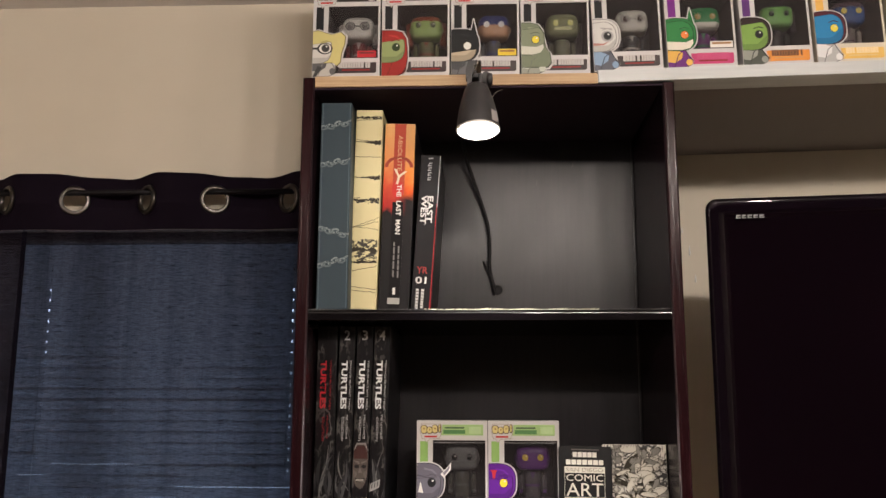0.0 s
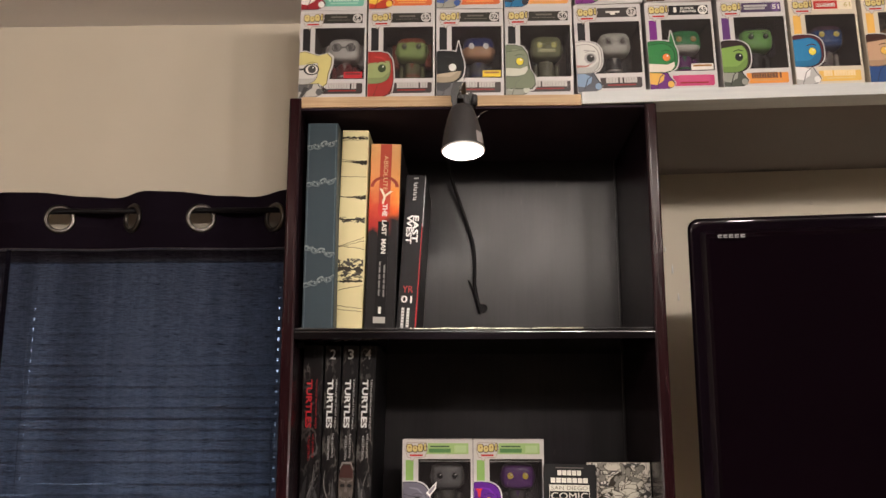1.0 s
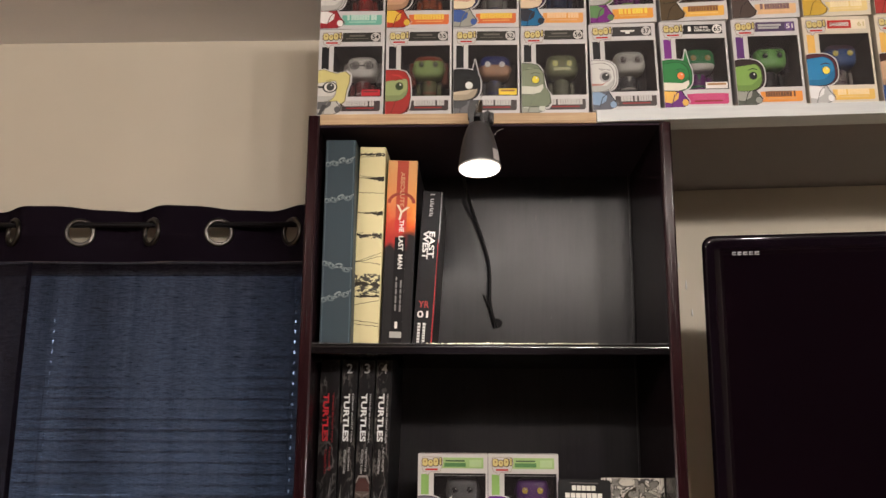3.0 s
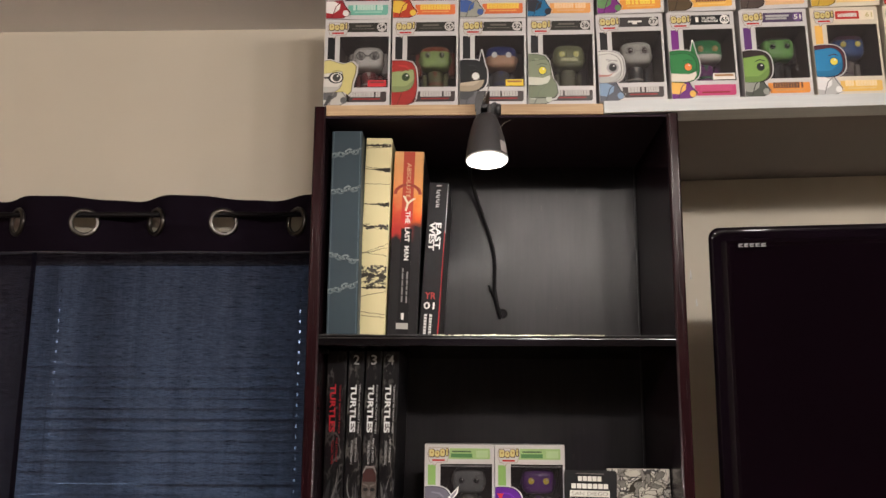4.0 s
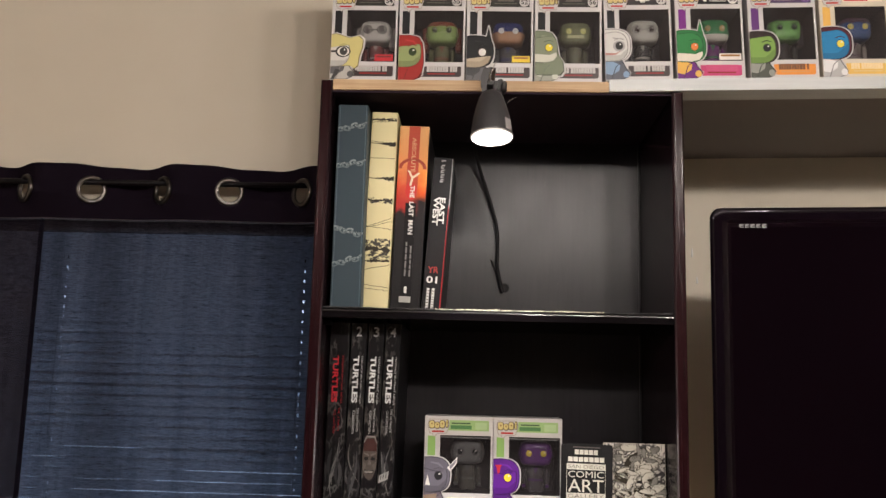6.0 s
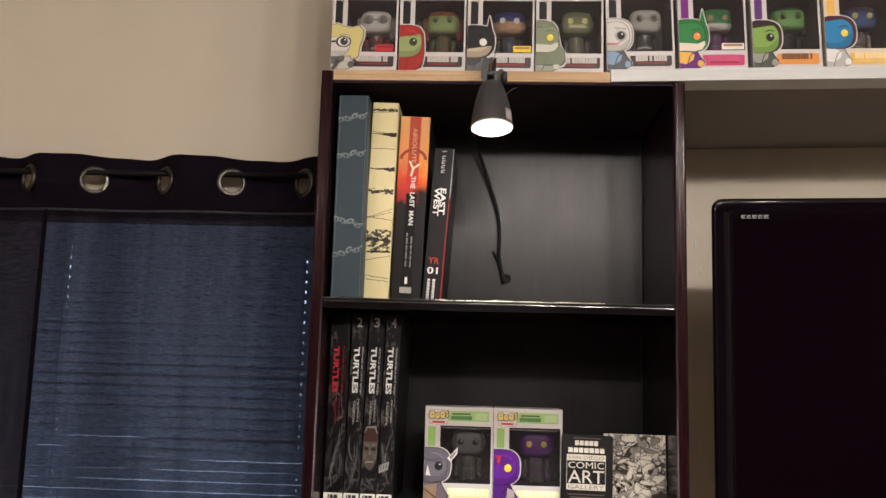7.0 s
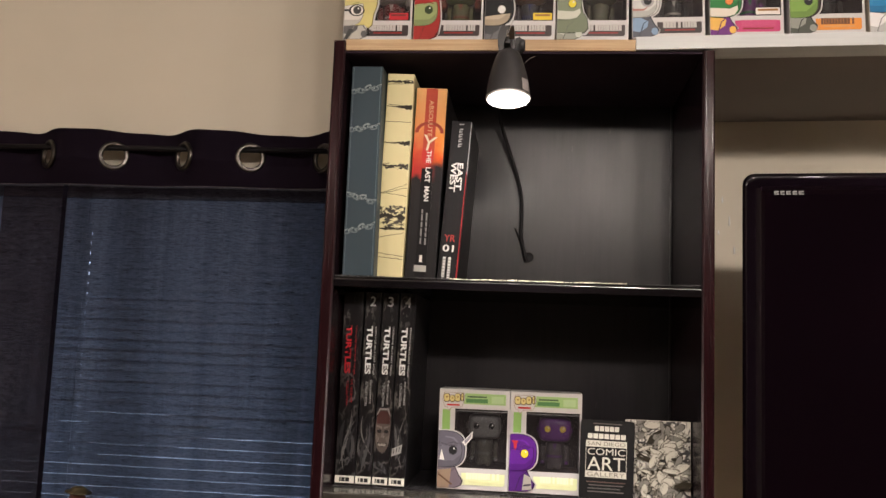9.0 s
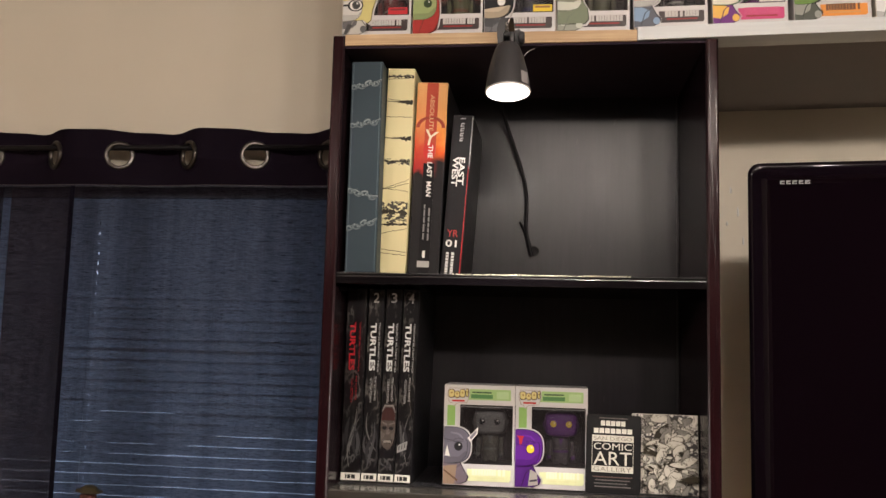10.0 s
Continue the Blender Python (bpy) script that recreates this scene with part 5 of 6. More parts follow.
text_part("ABSOLUTE", on_front(0.0275, -0.0012, 0.2795, 90), 0.064, 0.0075, ink((0.70, 0.42, 0.22)), b3, fat=0.0)
text_part("Y", on_front(0.0270, -0.0013, 0.2360, 12), 0.024, 0.026, CREAMINK, b3, fat=0.0)
text_part("THE  LAST  MAN", on_front(0.0285, -0.0012, 0.1790, 90), 0.088, 0.0084, ink((0.76, 0.74, 0.70)), b3, fat=0.02)
for lx, z0, z1 in ((0.0315, 0.060, 0.115), (0.0235, 0.060, 0.121)):
    zz = z1
    rr = random.Random(int(z1 * 1000))
    while zz > z0:
        l = rr.uniform(0.006, 0.014)
        part("credit_bar", plate(rect(lx - 0.0013, lx + 0.0013, max(z0, zz - l), zz), -0.0006), ink((0.20, 0.195, 0.19)), b3)
        zz -= l + 0.0022
text_part("1", on_front(0.026, -0.0012, 0.0365), 0.0045, 0.0115, ink((0.76, 0.74, 0.70)), b3, fat=0.012)
part("publisher_mark", plate(rect(0.0155, 0.0360, 0.0145, 0.0250), -0.0006), ink((0.42, 0.41, 0.38)), b3, "plain grey publisher mark")

b4 = book(-0.2140, 1.474, FOOT, 0.0350, 0.2780, 0.19, CHARCOAL, "charcoal book with red edge leaning by the orange book", 3.4)
part("red_edge", plate([(0.0315, 0.002), (0.0335, 0.002), (0.0335, 0.190), (0.0325, 0.190)], -0.0004), ink((0.42, 0.02, 0.025)), b4)
# pale strip painted as the highlight on the book's upper edge
part("edge_highlight", plate(rect(0.0333, 0.0345, 0.185, 0.276), -0.0004), ink((0.5, 0.5, 0.5)), b4)
for k in range(5):
    zz = 0.272 - k * 0.0086
    wide = (0.0020, 0.0066, 0.0062, 0.0062, 0.0060)[k]
    part("publisher_mark", plate([(0.0135, zz - wide), (0.0195, zz - wide + 0.0008), (0.0195, zz - wide + 0.0022), (0.0155, zz - wide + 0.0022), (0.0157, zz - 0.0018), (0.0205, zz - 0.0012), (0.0208, zz + 0.0004), (0.0150, zz)] if k else [(0.0135, zz - 0.002), (0.0215, zz - 0.001), (0.0215, zz + 0.0008), (0.0135, zz)], -0.0005), ink((0.40, 0.40, 0.40)), b4, "plain grey publisher mark")
text_part("EAST", on_front(0.0215, -0.0010, 0.1800, 90), 0.047, 0.0102, ink((0.76, 0.75, 0.73)), b4, fat=0.024)
text_part("WEST", on_front(0.0110, -0.0010, 0.1790, 90), 0.051, 0.0102, ink((0.76, 0.75, 0.73)), b4, fat=0.024)
text_part("YR", on_front(0.0155, -0.0010, 0.0735), 0.0185, 0.0115, ink((0.45, 0.045, 0.04)), b4, fat=0.006)
text_part("01", on_front(0.0145, -0.0010, 0.0560), 0.0190, 0.0120, ink((0.76, 0.75, 0.73)), b4, fat=0.018)
rr = random.Random(5)
for lx in (0.0095, 0.0185):
    zz = 0.041
    while zz > 0.004:
        l = rr.uniform(0.0025, 0.0045)
        part("credit_bar", plate(rect(lx - 0.0024, lx + 0.0024, zz - l, zz), -0.0006), ink((0.66, 0.65, 0.63)), b4)
        zz -= l + 0.0012

def cloak_folds(w, z0, z1, n, seed):
    """Tapered bent strips of grey print, as drawn cloth hangs, in three tones."""
    rng = random.Random(seed)
    bm = bmesh.new()
    for k in range(n):
        za, zb = rng.uniform(z0, z0 + (z1 - z0) * 0.35), rng.uniform(z0 + (z1 - z0) * 0.55, z1)
        xa, xb, bend, fat = rng.uniform(0.002, w - 0.002), rng.uniform(0.002, w - 0.002), rng.uniform(-0.010, 0.010), rng.uniform(0.0008, 0.0032)
        line = [(xa + (xb - xa) * u + bend * math.sin(math.pi * u), za + (zb - za) * u, fat * math.sin(math.pi * (0.08 + 0.88 * u))) for u in (i / 9 for i in range(10))]
        inside = lambda x: min(max(x, 0.0012), w - 0.0012)
        y = -0.0002 - 0.00003 * k
        left = [bm.verts.new((inside(x - f), y, z)) for x, z, f in line]
        right = [bm.verts.new((inside(x + f) + 0.0002, y, z)) for x, z, f in line]
        for i in range(9):
            bm.faces.new((left[i], right[i], right[i + 1], left[i + 1])).material_index = 2 if fat < 0.0012 else k % 2
    return bm


# four volumes on the lower shelf
VOLS = ((-0.3715, 0.0335, 0.2, (0.45, 0.02, 0.03)), (-0.3370, 0.0268, 0.7, (0.74, 0.75, 0.74)), (-0.3090, 0.0268, 1.1, (0.74, 0.75, 0.74)), (-0.2810, 0.0268, 1.4, (0.74, 0.75, 0.74)))
for k, (x, w, lean, col) in enumerate(VOLS):
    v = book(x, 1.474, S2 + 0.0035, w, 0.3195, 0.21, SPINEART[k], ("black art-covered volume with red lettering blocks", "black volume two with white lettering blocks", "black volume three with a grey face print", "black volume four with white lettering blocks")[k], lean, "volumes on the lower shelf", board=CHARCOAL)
    c = w / 2
    lx = c - (0.0030 if k else 0.0050)
    text_part("TURTLES", on_front(lx, -0.0009, 0.2215, 90), 0.0800, 0.0100, ink(col), v, "title", 0.03)
    text_part("THE ULTIMATE", on_front(c + 0.0040, -0.0009, 0.1530, 90), 0.0400, 0.0030, ink(scaled(col, 0.7)), v, "subtitle")
    text_part("COLLECTION", on_front(c - 0.0030, -0.0009, 0.1490, 90), 0.0390, 0.0034, ink(scaled(col, 0.7)), v, "subtitle")
    text_part("TEENAGE MUTANT NINJA", on_front(c + 0.0068, -0.0009, 0.2210, 90), 0.0830, 0.0036, ink(scaled(col, 0.60) if k else (0.28, 0.02, 0.025)), v, "subtitle", 0.01)
    if k:
        text_part("1234"[k], on_front(c, -0.0010, 0.3040), 0.0095, 0.0165, ink((0.42, 0.42, 0.42)), v, "volume_number", 0.01)
    part("publisher_strip", plate(rect(0.0006, w - 0.0006, 0.0015, 0.0135), -0.0004), ink((0.70, 0.69, 0.62)), v, "cream strip with a plain mark")
    for j, mw in enumerate((0.0022, 0.0052, 0.0066)):
        mx = c - 0.0085 + (0, 0.0036, 0.0100)[j]
        part("publisher_mark", plate(rect(mx, mx + mw, 0.0042, 0.0108), -0.0007), ink((0.03, 0.03, 0.03)), v)
    part("printed_folds", cloak_folds(w, *((0.022, 0.135, 9), (0.020, 0.120, 7), (0.014, 0.045, 5), (0.018, 0.130, 6))[k], 31 + k), [ink((0.052, 0.051, 0.053)), ink((0.022, 0.021, 0.023)), ink((0.115, 0.112, 0.108))], v, "grey printed folds of cloth")
    if k == 2:
        face = part("face_print", plate(oval(c, 0.0905, 0.0125, 0.0365, 26, 2.3), -0.0007), plain("brown_print", (0.062, 0.048, 0.041), 0.35, 0.6, 200, 0.0), v, "brown and grey printed mask shape")
        part("bandana", plate([(c - 0.0112, 0.1010), (c + 0.0112, 0.1010), (c + 0.0108, 0.1120), (c + 0.0060, 0.1220), (c - 0.0060, 0.1220), (c - 0.0108, 0.1120)], -0.0010), ink((0.050, 0.019, 0.017)), face, "dark red printed cloth")
        part("pale_rim", plate([(c - 0.0122, 0.1140), (c - 0.0075, 0.1265), (c + 0.0075, 0.1265), (c + 0.0122, 0.1140), (c + 0.0105, 0.1150), (c + 0.0060, 0.1238), (c - 0.0060, 0.1238), (c - 0.0105, 0.1150)], -0.0010), ink((0.23, 0.22, 0.21)), face)
        for sx in (-1, 1):
            part("brow", plate([(c + sx * 0.0015, 0.0925), (c + sx * 0.0108, 0.0965), (c + sx * 0.0112, 0.0990), (c + sx * 0.0015, 0.0955)][::sx], -0.0010), ink((0.135, 0.12, 0.11)), face)
            part("dark_slit", plate(oval(c + sx * 0.0058, 0.0885, 0.0040, 0.0030, 12), -0.0010), ink((0.012, 0.011, 0.011)), face)
            part("pale_cheek", plate([(c + sx * 0.0050, 0.0780), (c + sx * 0.0110, 0.0840), (c + sx * 0.0112, 0.0720), (c + sx * 0.0085, 0.0660)][::sx], -0.0010), ink((0.105, 0.092, 0.082)), face)
        part("nose", plate([(c - 0.0030, 0.0785), (c + 0.0030, 0.0785), (c + 0.0012, 0.0860), (c - 0.0012, 0.0860)], -0.0010), ink((0.125, 0.11, 0.10)), face)
        part("dark_slit", plate([(c - 0.0092, 0.0710), (c - 0.0060, 0.0640), (c + 0.0060, 0.0640), (c + 0.0092, 0.0710), (c + 0.0050, 0.0690), (c - 0.0050, 0.0690)], -0.0010), ink((0.012, 0.011, 0.011)), face)
        for j in range(6):
            part("pale_tooth", plate(rect(c - 0.0066 + 0.0022 * j, c - 0.0049 + 0.0022 * j, 0.0648, 0.0684), -0.0013), ink((0.26, 0.245, 0.22)), face)
    if k == 3:
        part("pale_buckle", plate([(0.0020, 0.0480), (0.0175, 0.0550), (0.0190, 0.0690), (0.0030, 0.0610)], -0.0009), ink((0.24, 0.235, 0.225)), v, "pale printed buckle")
        for j in range(3):
            part("dark_slit", plate([(0.0045 + 0.0045 * j, 0.0530 + 0.0020 * j), (0.0060 + 0.0045 * j, 0.0536 + 0.0020 * j), (0.0066 + 0.0045 * j, 0.0610 + 0.0020 * j), (0.0051 + 0.0045 * j, 0.0604 + 0.0020 * j)], -0.0012), ink((0.05, 0.05, 0.05)), v)


# ---- cards on the lower shelf ----
card = thing("gallery_card", Matrix.Translation((0.0290, 1.462, S2 + 0.0035)) @ Matrix.Rotation(radians(3.0), 4, "Z") @ Matrix.Rotation(radians(-3.5), 4, "X") @ Matrix.Rotation(radians(1.2), 4, "Y"), "black rounded gallery card with white lettering leaning on the shelf", "card")
CW, CH = 0.0870, 0.1240
part("card", plate(oval(CW / 2, CH / 2, CW / 2, CH / 2, 96, 26), 0, 0.0015), plain("black_card", (0.005, 0.0045, 0.0055), 0.4, 0.2, 80, 0.02, 0.2), card)
WINK = ink((0.56, 0.54, 0.47))
for z0, x0, x1 in ((0.1065, 0.023, 0.063), (0.0945, 0.012, 0.074)):
    n = 5 if z0 > 0.1 else 7
    w = (x1 - x0) / n
    for j in range(n):
        part("name_bar", plate(rect(x0 + j * w, x0 + j * w + w * 0.84, z0, z0 + 0.0078), -0.0004), ink((0.60, 0.58, 0.52)), card)
for z0, z1 in ((0.0815, 0.0915), (0.0335, 0.0435)):
    part("white_strip", plate(rect(0.0095, 0.0750, z0, z1), -0.0004), WINK, card)
for x0, x1 in ((0.0095, 0.0101), (0.0744, 0.0750)):
    part("white_rule", plate(rect(x0, x1, 0.0435, 0.0815), -0.0004), WINK, card)
text_part("SAN DIEGO", on_front(0.0422, -0.0007, 0.0865), 0.060, 0.0062, ink((0.16, 0.15, 0.13)), card)
text_part("COMIC", on_front(0.0422, -0.0007, 0.0740), 0.060, 0.0105, WINK, card)
text_part("ART", on_front(0.0422, -0.0007, 0.0555), 0.060, 0.0205, WINK, card)
text_part("GALLERY", on_front(0.0422, -0.0007, 0.0385), 0.060, 0.0068, ink((0.16, 0.15, 0.13)), card)
for z0, x0, x1, c in ((0.0255, 0.012, 0.074, (0.09, 0.06, 0.05)), (0.0205, 0.016, 0.070, (0.10, 0.09, 0.09)), (0.0155, 0.014, 0.066, (0.09, 0.09, 0.09)), (0.0105, 0.014, 0.072, (0.12, 0.11, 0.11)), (0.1175, 0.020, 0.066, (0.09, 0.08, 0.08))):
    part("small_print", plate(rect(x0, x1, z0, z0 + 0.0018), -0.0004), ink(c), card)

def ink_shapes(w, h, seed):
    """Crowded limbs and lumps in pen outline with hatched shade, one over the other."""
    rng = random.Random(seed)
    bm = bmesh.new()
    add_plate(bm, rect(0.0006, w, 0.0006, h), 0.0, 0.0003, 2)
    inside = lambda pts: [(min(max(x, 0.0007), w - 0.0001), min(max(z, 0.0007), h - 0.0001)) for x, z in pts]
    stroke = lambda ax, az, bx, bz, t, y: add_plate(bm, inside([(ax - t, az), (ax + t, az - t), (bx + t * 0.4, bz), (bx - t * 0.4, bz + t * 0.4)]), y, 0.00005, 1)
    y = -0.0001
    for k in range(26):
        x = 0.003 + 0.0011 * k + rng.uniform(-0.0003, 0.0003)
        stroke(x, h - rng.uniform(0.002, 0.006), x + 0.0006, h - rng.uniform(0.018, 0.034), 0.0003, y)
    rows_ = 190
    for k in range(rows_):
        u = k / rows_
        mid = rng.random() < 0.55
        cx = w * (0.55 + rng.gauss(0, 0.16)) if mid else rng.uniform(0.004, w - 0.004)
        cz = min(max(h * (0.93 - 0.9 * u) + rng.uniform(-0.012, 0.012), 0.005), h - 0.006)
        long = rng.uniform(0.0024, 0.0058) if rng.random() < 0.70 else rng.uniform(0.009, 0.016)
        slim = long * rng.uniform(0.28, 0.58)
        turn_ = rng.choice((0.1, 0.7, -0.7, 1.4, -0.2)) + rng.uniform(-0.3, 0.3)
        ca, sa = math.cos(turn_), math.sin(turn_)
        n = rng.choice((7, 9, 11))
        edge = [(1 + rng.uniform(-0.20, 0.20)) for _ in range(n)]
        spot = lambda g, i: (long * edge[i] * math.cos(2 * math.pi * i / n) * g, slim * edge[i] * math.sin(2 * math.pi * i / n) * g)
        lay = lambda p: (cx + p[0] * ca - p[1] * sa, cz + p[0] * sa + p[1] * ca)
        thick = 1 + rng.uniform(0.0004, 0.0009) / slim
        tone = rng.random()
        add_plate(bm, inside([lay(spot(thick, i)) for i in range(n)]), y, 0.0001, 1)
        add_plate(bm, inside([lay(spot(1.0, i)) for i in range(n)]), y - 0.00003, 0.0001, 1 if tone < 0.12 else 3 if tone < 0.30 else 0)
        side, gap = rng.choice((-1, 1)), rng.uniform(0.0011, 0.0018)
        q = -long * 0.75
        while q < long * 0.75:
            a_, b_ = lay((q, side * slim * 0.85)), lay((q + 0.001, side * slim * rng.uniform(-0.1, 0.45)))
            stroke(*a_, *b_, rng.uniform(0.00022, 0.00045), y - 0.00006)
            q += gap * rng.uniform(0.8, 1.4)
        y -= 0.00008
    return bm


print_ = thing("ink_print", Matrix.Translation((0.1045, 1.482, S2 + 0.0035)) @ Matrix.Rotation(radians(-2.0), 4, "Z") @ Matrix.Rotation(radians(-3.5), 4, "X"), "black and white ink drawing card leaning on the shelf", "card")
part("card", slab(0, 0.1035, 0.0004, 0.002, 0, 0.1255, 0.0005), PAPER, print_)
part("drawing", ink_shapes(0.1029, 0.1249, 5), [ink((0.50, 0.475, 0.41)), INKBLACK, INKDRAWING, ink((0.20, 0.19, 0.17))], print_, "black and white ink drawing")


# ---- clip-on lamp ----
def clip_lamp():
    l = thing("clip_lamp", pose(0, 0, 0), "black clip-on lamp lit on the plank's edge", "lamp")
    head = Matrix.Translation((-0.097, 1.316, 1.9515)) @ Matrix.Diagonal((0.97, 0.97, 0.97, 1)) @ Matrix.Rotation(radians(-8), 4, "X") @ Matrix.Rotation(radians(-1.5), 4, "Y")
    prof = [(0.0338, 0.0), (0.0348, 0.0005), (0.0350, 0.004), (0.0334, 0.018), (0.0305, 0.036), (0.0255, 0.056), (0.0205, 0.072), (0.0165, 0.0795), (0.0105, 0.0830), (0.0, 0.0835)]
    part("shade", lathe(prof, 40, head), BLACKPLASTIC, l)
    inner = [(0.0336, 0.0), (0.0318, 0.018), (0.0285, 0.036), (0.023, 0.056), (0.0, 0.062)]
    part("reflector", lathe(inner[::-1], 40, head), plain("white_reflector", (0.8, 0.8, 0.78), 0.4, 0.03, 40, 0.0), l)
    part("bulb", lathe([(0.0, -0.0010), (0.012, -0.0010), (0.024, 0.0), (0.0318, 0.0020), (0.0318, 0.012), (0.0, 0.012)], 36, head), BULB, l, "glowing lamp face")
    # rim coloured pale to stand for the bulb's glow over the shade's edge
    part("rim", lathe([(0.0328, 0.0022), (0.0330, -0.0012), (0.0342, -0.0016), (0.0353, -0.0006), (0.0356, 0.0012)], 40, head), plain("halo_rim_plastic", (0.62, 0.60, 0.60), 0.4, 0.05, 60, 0.0), l, "rim of the lamp's mouth, paled for the bulb's halo")
    bm = bmesh.new()
    add_plate(bm, rect(-0.007, 0.007, 0.004, 0.024), 0, 0.0006)
    bmesh.ops.transform(bm, matrix=head @ Matrix.Rotation(radians(50), 4, "Z") @ Matrix.Translation((0, -0.0362, 0)) @ Matrix.Rotation(radians(-5), 4, "X"), verts=bm.verts)
    part("sticker", bm, ink((0.34, 0.32, 0.32)), l, "grey label")
    bm = bmesh.new()
    add_plate(bm, [(-0.1145, 2.016), (-0.1065, 2.014), (-0.1068, 2.046), (-0.1085, 2.056), (-0.1150, 2.050)], 1.325, 0.016)
    part("yoke_arm", bm, BLACKPLASTIC, l)
    part("yoke_arm", slab(-0.0965, -0.0885, 1.322, 1.340, 2.014, 2.050, 0.003), BLACKPLASTIC, l)
    part("knuckle", lathe([(0.0, -0.0155), (0.0060, -0.0155), (0.0070, -0.013), (0.0070, 0.013), (0.0060, 0.0155), (0.0, 0.0155)], 20, Matrix.Translation((-0.097, 1.332, 2.028)) @ Matrix.Rotation(radians(90), 4, "Y")), BLACKPLASTIC, l)
    knob = lathe([(0.0, 0.0), (0.0090, 0.0), (0.0102, 0.002), (0.0102, 0.006), (0.0080, 0.0085), (0.0, 0.0085)], 10, Matrix.Translation((-0.0822, 1.332, 2.042)) @ Matrix.Rotation(radians(90), 4, "Y"))
    part("knob", knob, BLACKPLASTIC, l, "ribbed tightening knob")
    bm = bmesh.new()
    add_plate(bm, [(-0.0900, 2.034), (-0.0765, 2.034), (-0.0755, 2.052), (-0.0830, 2.0585), (-0.0890, 2.056)], 1.338, 0.010)
    part("clamp_grip", bm, BLACKPLASTIC, l)
    bm = bmesh.new()
    add_plate(bm, [(-0.1165, 2.044), (-0.1085, 2.046), (-0.1045, 2.056), (-0.0985, 2.068), (-0.1020, 2.0755), (-0.1130, 2.0740), (-0.1170, 2.060)], 1.336, 0.010)
    part("clamp_grip", bm, BLACKPLASTIC, l)
    part("clamp_jaw", slab(-0.112, -0.092, 1.346, 1.4055, 2.0782, 2.0805, 0.0008), BLACKPLASTIC, l)
    part("clamp_jaw", slab(-0.114, -0.088, 1.345, 1.445, 2.0500, 2.0580, 0.0015), BLACKPLASTIC, l)
    part("clamp_neck", slab(-0.1085, -0.0995, 1.3465, 1.352, 2.0540, 2.0800, 0.0015), BLACKPLASTIC, l)
    BRIGHTWIRE = plain("bright_wire", (0.62, 0.60, 0.58), 0.25, 0.05, 200, 0.0, 0.5, 1.0)
    tube("spring", [(-0.1010 + 0.0022 * math.cos(a), 1.331 + 0.0020 * math.sin(a), 2.0520 + 0.0008 * a) for a in (0.7 * i for i in range(26))], 0.0006, BRIGHTWIRE, l, "bright steel spring")
    tube("spring_leg", [(-0.0990, 1.330, 2.066), (-0.0955, 1.329, 2.076), (-0.0920, 1.332, 2.086)], 0.0007, BRIGHTWIRE, l)
    tube("wire_tie", [(-0.080, 1.335, 2.008), (-0.074, 1.333, 2.012), (-0.068, 1.335, 2.022), (-0.058, 1.340, 2.027)], 0.0005, BRIGHTWIRE, l, "bright twisted wire end")
    tube("cord", [(-0.100, 1.345, 2.040), (-0.104, 1.44, 2.042), (-0.130, 1.60, 2.050), (-0.126, 1.680, 2.020), (-0.104, 1.694, 1.955), (-0.090, 1.697, 1.915), (-0.078, 1.698, 1.870), (-0.077, 1.698, 1.820), (-0.079, 1.699, 1.790), (-0.066, 1.700, 1.742)], 0.0035, CORDRUBBER, l, "black lamp cord hanging to the back panel")
    # short dark strand running up and left from the cord
    tube("cord_stub", [(-0.0785, 1.6985, 1.783), (-0.083, 1.700, 1.795), (-0.090, 1.702, 1.808)], 0.0016, CORDRUBBER, l)
    return l


clip_lamp()
grommet = tagged(part("cable_grommet", lathe([(0.0, 0.0004), (0.0085, 0.0004), (0.0092, 0.0008), (0.010, 0.0002)], 24, Matrix.Translation((-0.062, BY - 0.0002, 1.752)) @ Matrix.Rotation(radians(90), 4, "X")), CORDRUBBER), "dark cable hole cover on the back panel", "cable cover")


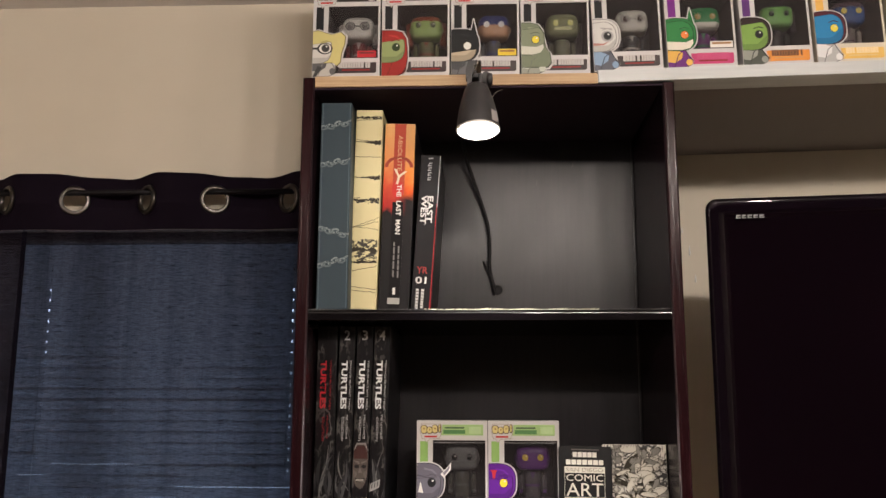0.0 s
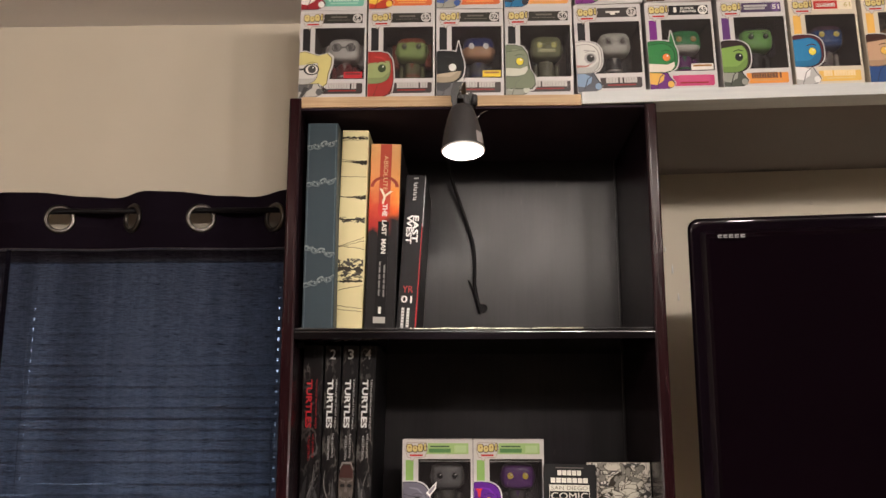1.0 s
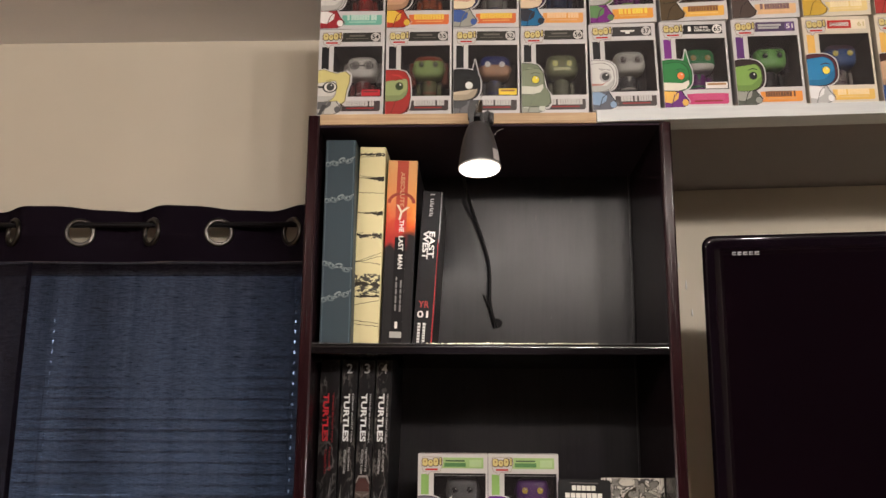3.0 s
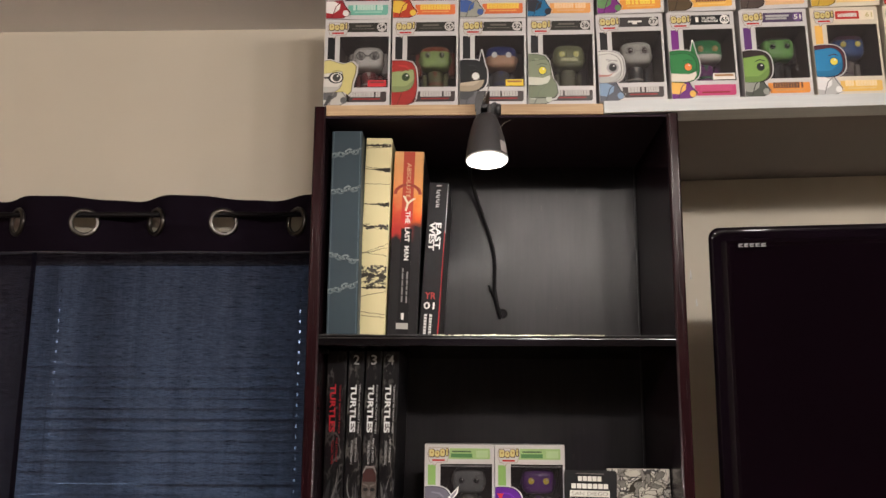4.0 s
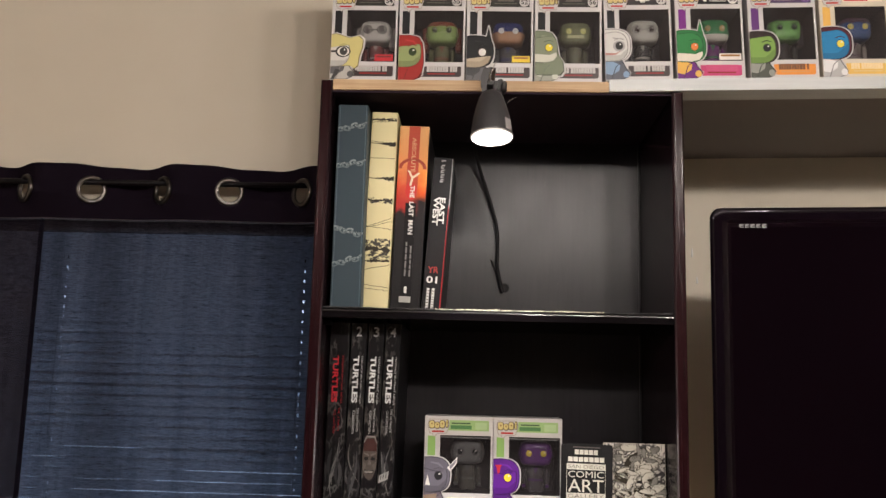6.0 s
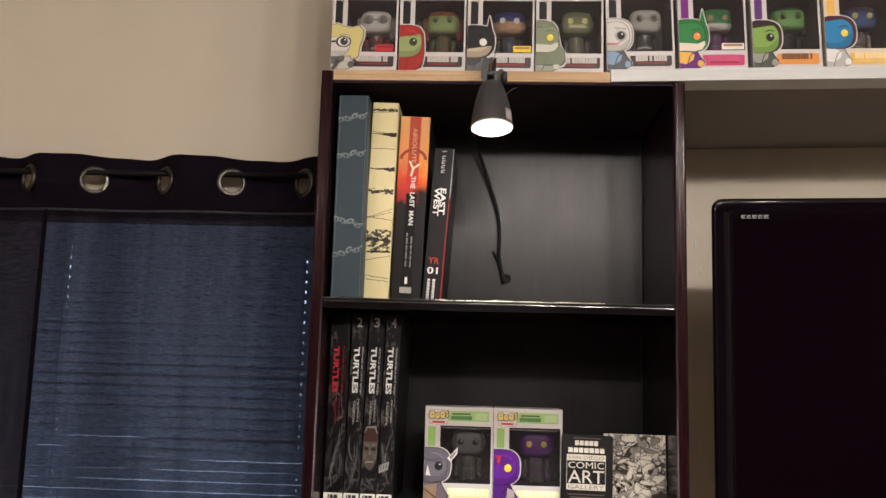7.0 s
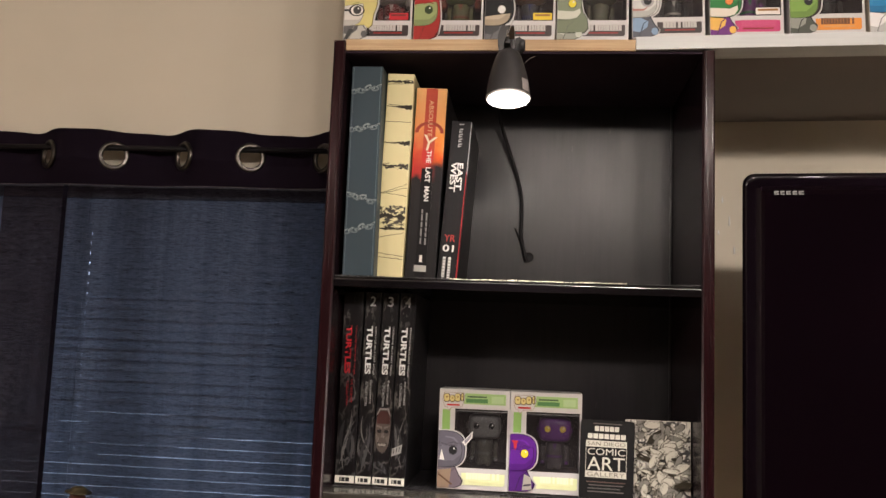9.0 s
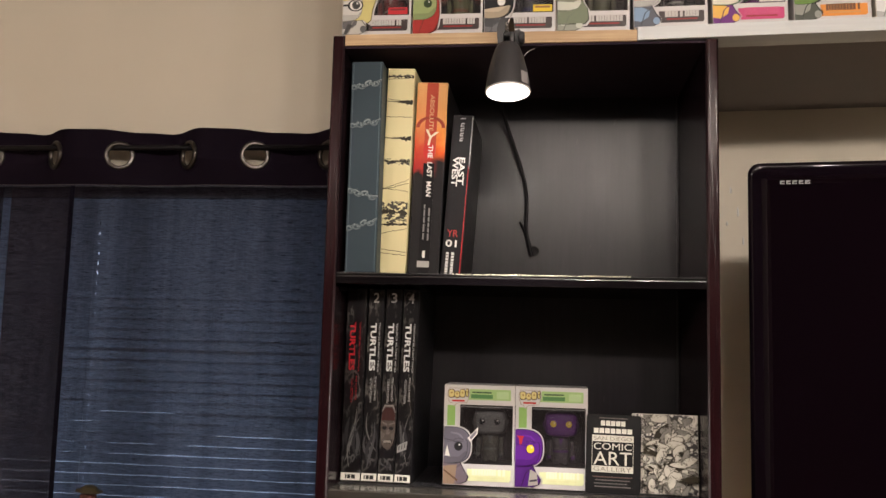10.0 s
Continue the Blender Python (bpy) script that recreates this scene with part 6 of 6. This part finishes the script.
# ---- television ----
def television():
    t = thing("television", Matrix.Translation((0.279, 1.432, 1.866)) @ Matrix.Rotation(radians(-4.5), 4, "Z") @ Matrix.Rotation(radians(4.2), 4, "X") @ Matrix.Rotation(radians(-0.55), 4, "Y"), "large black flat television switched off on the wall", "television")
    W, Hh, D = 1.00, 0.64, 0.075
    bm = bmesh.new()
    add_box(bm, 0.03, W - 0.03, 0.0055, D, -Hh + 0.03, -0.03, 0.012)
    part("housing", bm, GLOSSBLACK, t)
    r = 0.034
    corners = []
    for cx, cz, a0 in ((W - 0.018, -0.018, 0), (0.018, -0.018, 90), (0.018, -Hh + 0.018, 180), (W - 0.018, -Hh + 0.018, 270)):
        corners += [(cx + 0.018 * math.cos(radians(a0 + d)), cz + 0.018 * math.sin(radians(a0 + d))) for d in range(0, 91, 15)]
    inset = [(min(max(x, r), W - r), min(max(z, -Hh + 0.05), -r)) for x, z in corners]
    bm = bmesh.new()
    rings = []
    for grow, yy in ((0.55, 0.022), (0.96, 0.016), (1.0, 0.010), (1.0, 0.004), (0.97, 0.0), (0.90, -0.0025), (0.80, -0.0032), (0.2, -0.0025), (0.0, 0.002)):
        rings.append([bm.verts.new((i[0] + (c[0] - i[0]) * grow, yy, i[1] + (c[1] - i[1]) * grow)) for c, i in zip(corners, inset)])
    n = len(corners)
    for a, b in zip(rings, rings[1:]):
        for i in range(n):
            f = bm.faces.new((a[i], a[(i + 1) % n], b[(i + 1) % n], b[i]))
            f.smooth, f.material_index = True, int(b is rings[-1])
    bmesh.ops.remove_doubles(bm, verts=bm.verts, dist=0.00001)
    bmesh.ops.recalc_face_normals(bm, faces=bm.faces)
    part("bezel", bm, [GLOSSBLACK, SCREEN], t, "glossy black rounded bezel")
    part("screen", slab(r - 0.001, W - r + 0.001, 0.0015, 0.004, -Hh + 0.049, -r + 0.001), SCREEN, t, "dark switched-off screen")
    x = 0.047
    for w in (0.0070, 0.0066, 0.0074, 0.0070, 0.0080):
        part("maker_mark", plate([(x, -0.0347), (x + w, -0.0347), (x + w * 0.92, -0.0330), (x + w * 0.3, -0.0330), (x + w * 0.3, -0.0317), (x + w * 0.9, -0.0310), (x + w, -0.0290), (x, -0.0290)], -0.0040), ink((0.27, 0.27, 0.28)), t, "plain silver maker's mark")
        x += w + 0.0022
    part("wall_mount", slab(0.38, 0.62, D + 0.0005, 0.455, -0.42, -0.22), RODMETAL, t)
    return t


television()


# ---- small figure on the window side ----
def hat_material():
    """Painted resin: olive hat, ruddy head with pale touches, dark coat."""
    m = Mat("painted_resin", (0.03, 0.015, 0.01), 0.5)
    sep = m.n.new("ShaderNodeSeparateXYZ")
    m.l.new(m.coords((1, 1, 1), "Generated"), sep.inputs[0])
    zones = m.ramp(sep.outputs[2], [(0.0, (0.012, 0.010, 0.010)), (0.70, (0.014, 0.011, 0.010)), (0.74, (0.075, 0.022, 0.018)), (0.88, (0.080, 0.026, 0.020)), (0.90, (0.042, 0.034, 0.014)), (1.0, (0.060, 0.048, 0.022))])
    pale = m.ramp(m.noise(190, 3), [(0.60, (0, 0, 0)), (0.68, (1, 1, 1))])
    m.paint(m.mix(pale, zones, m.mix(0.5, zones, (0.16, 0.13, 0.11))))
    return m.bump(m.noise(240, 4), 0.4, 0.001)


def hat_figure():
    """A small brown hatted figure as one plain shape."""
    prof = [(0.0, 0.0), (0.020, 0.0), (0.022, 0.06), (0.017, 0.085), (0.011, 0.092), (0.0155, 0.100), (0.0165, 0.110), (0.0140, 0.1165), (0.020, 0.1180), (0.0265, 0.1205), (0.0255, 0.1220), (0.0165, 0.1235), (0.0150, 0.1280), (0.009, 0.1315), (0.0, 0.132)]
    ob = part("hat_figure", lathe(prof, 24, Matrix.Translation((-0.968, 1.745, 1.134)) @ Matrix.Rotation(radians(6), 4, "Y")), hat_material())
    tagged(ob, "small brown hatted figurine standing before the curtain", "figurine")
    st = thing("side_stand", pose(0, 0, 0), "plain dark wooden stand below the window", "stand")
    part("top", slab(-1.12, -0.80, 1.66, 1.80, 1.110, 1.132, 0.003), ESPRESSO, st)
    for x in (-1.10, -0.83):
        for y in (1.67, 1.775):
            part("leg", slab(x, x + 0.018, y, y + 0.018, 0, 1.110, 0.002), ESPRESSO, st)


hat_figure()
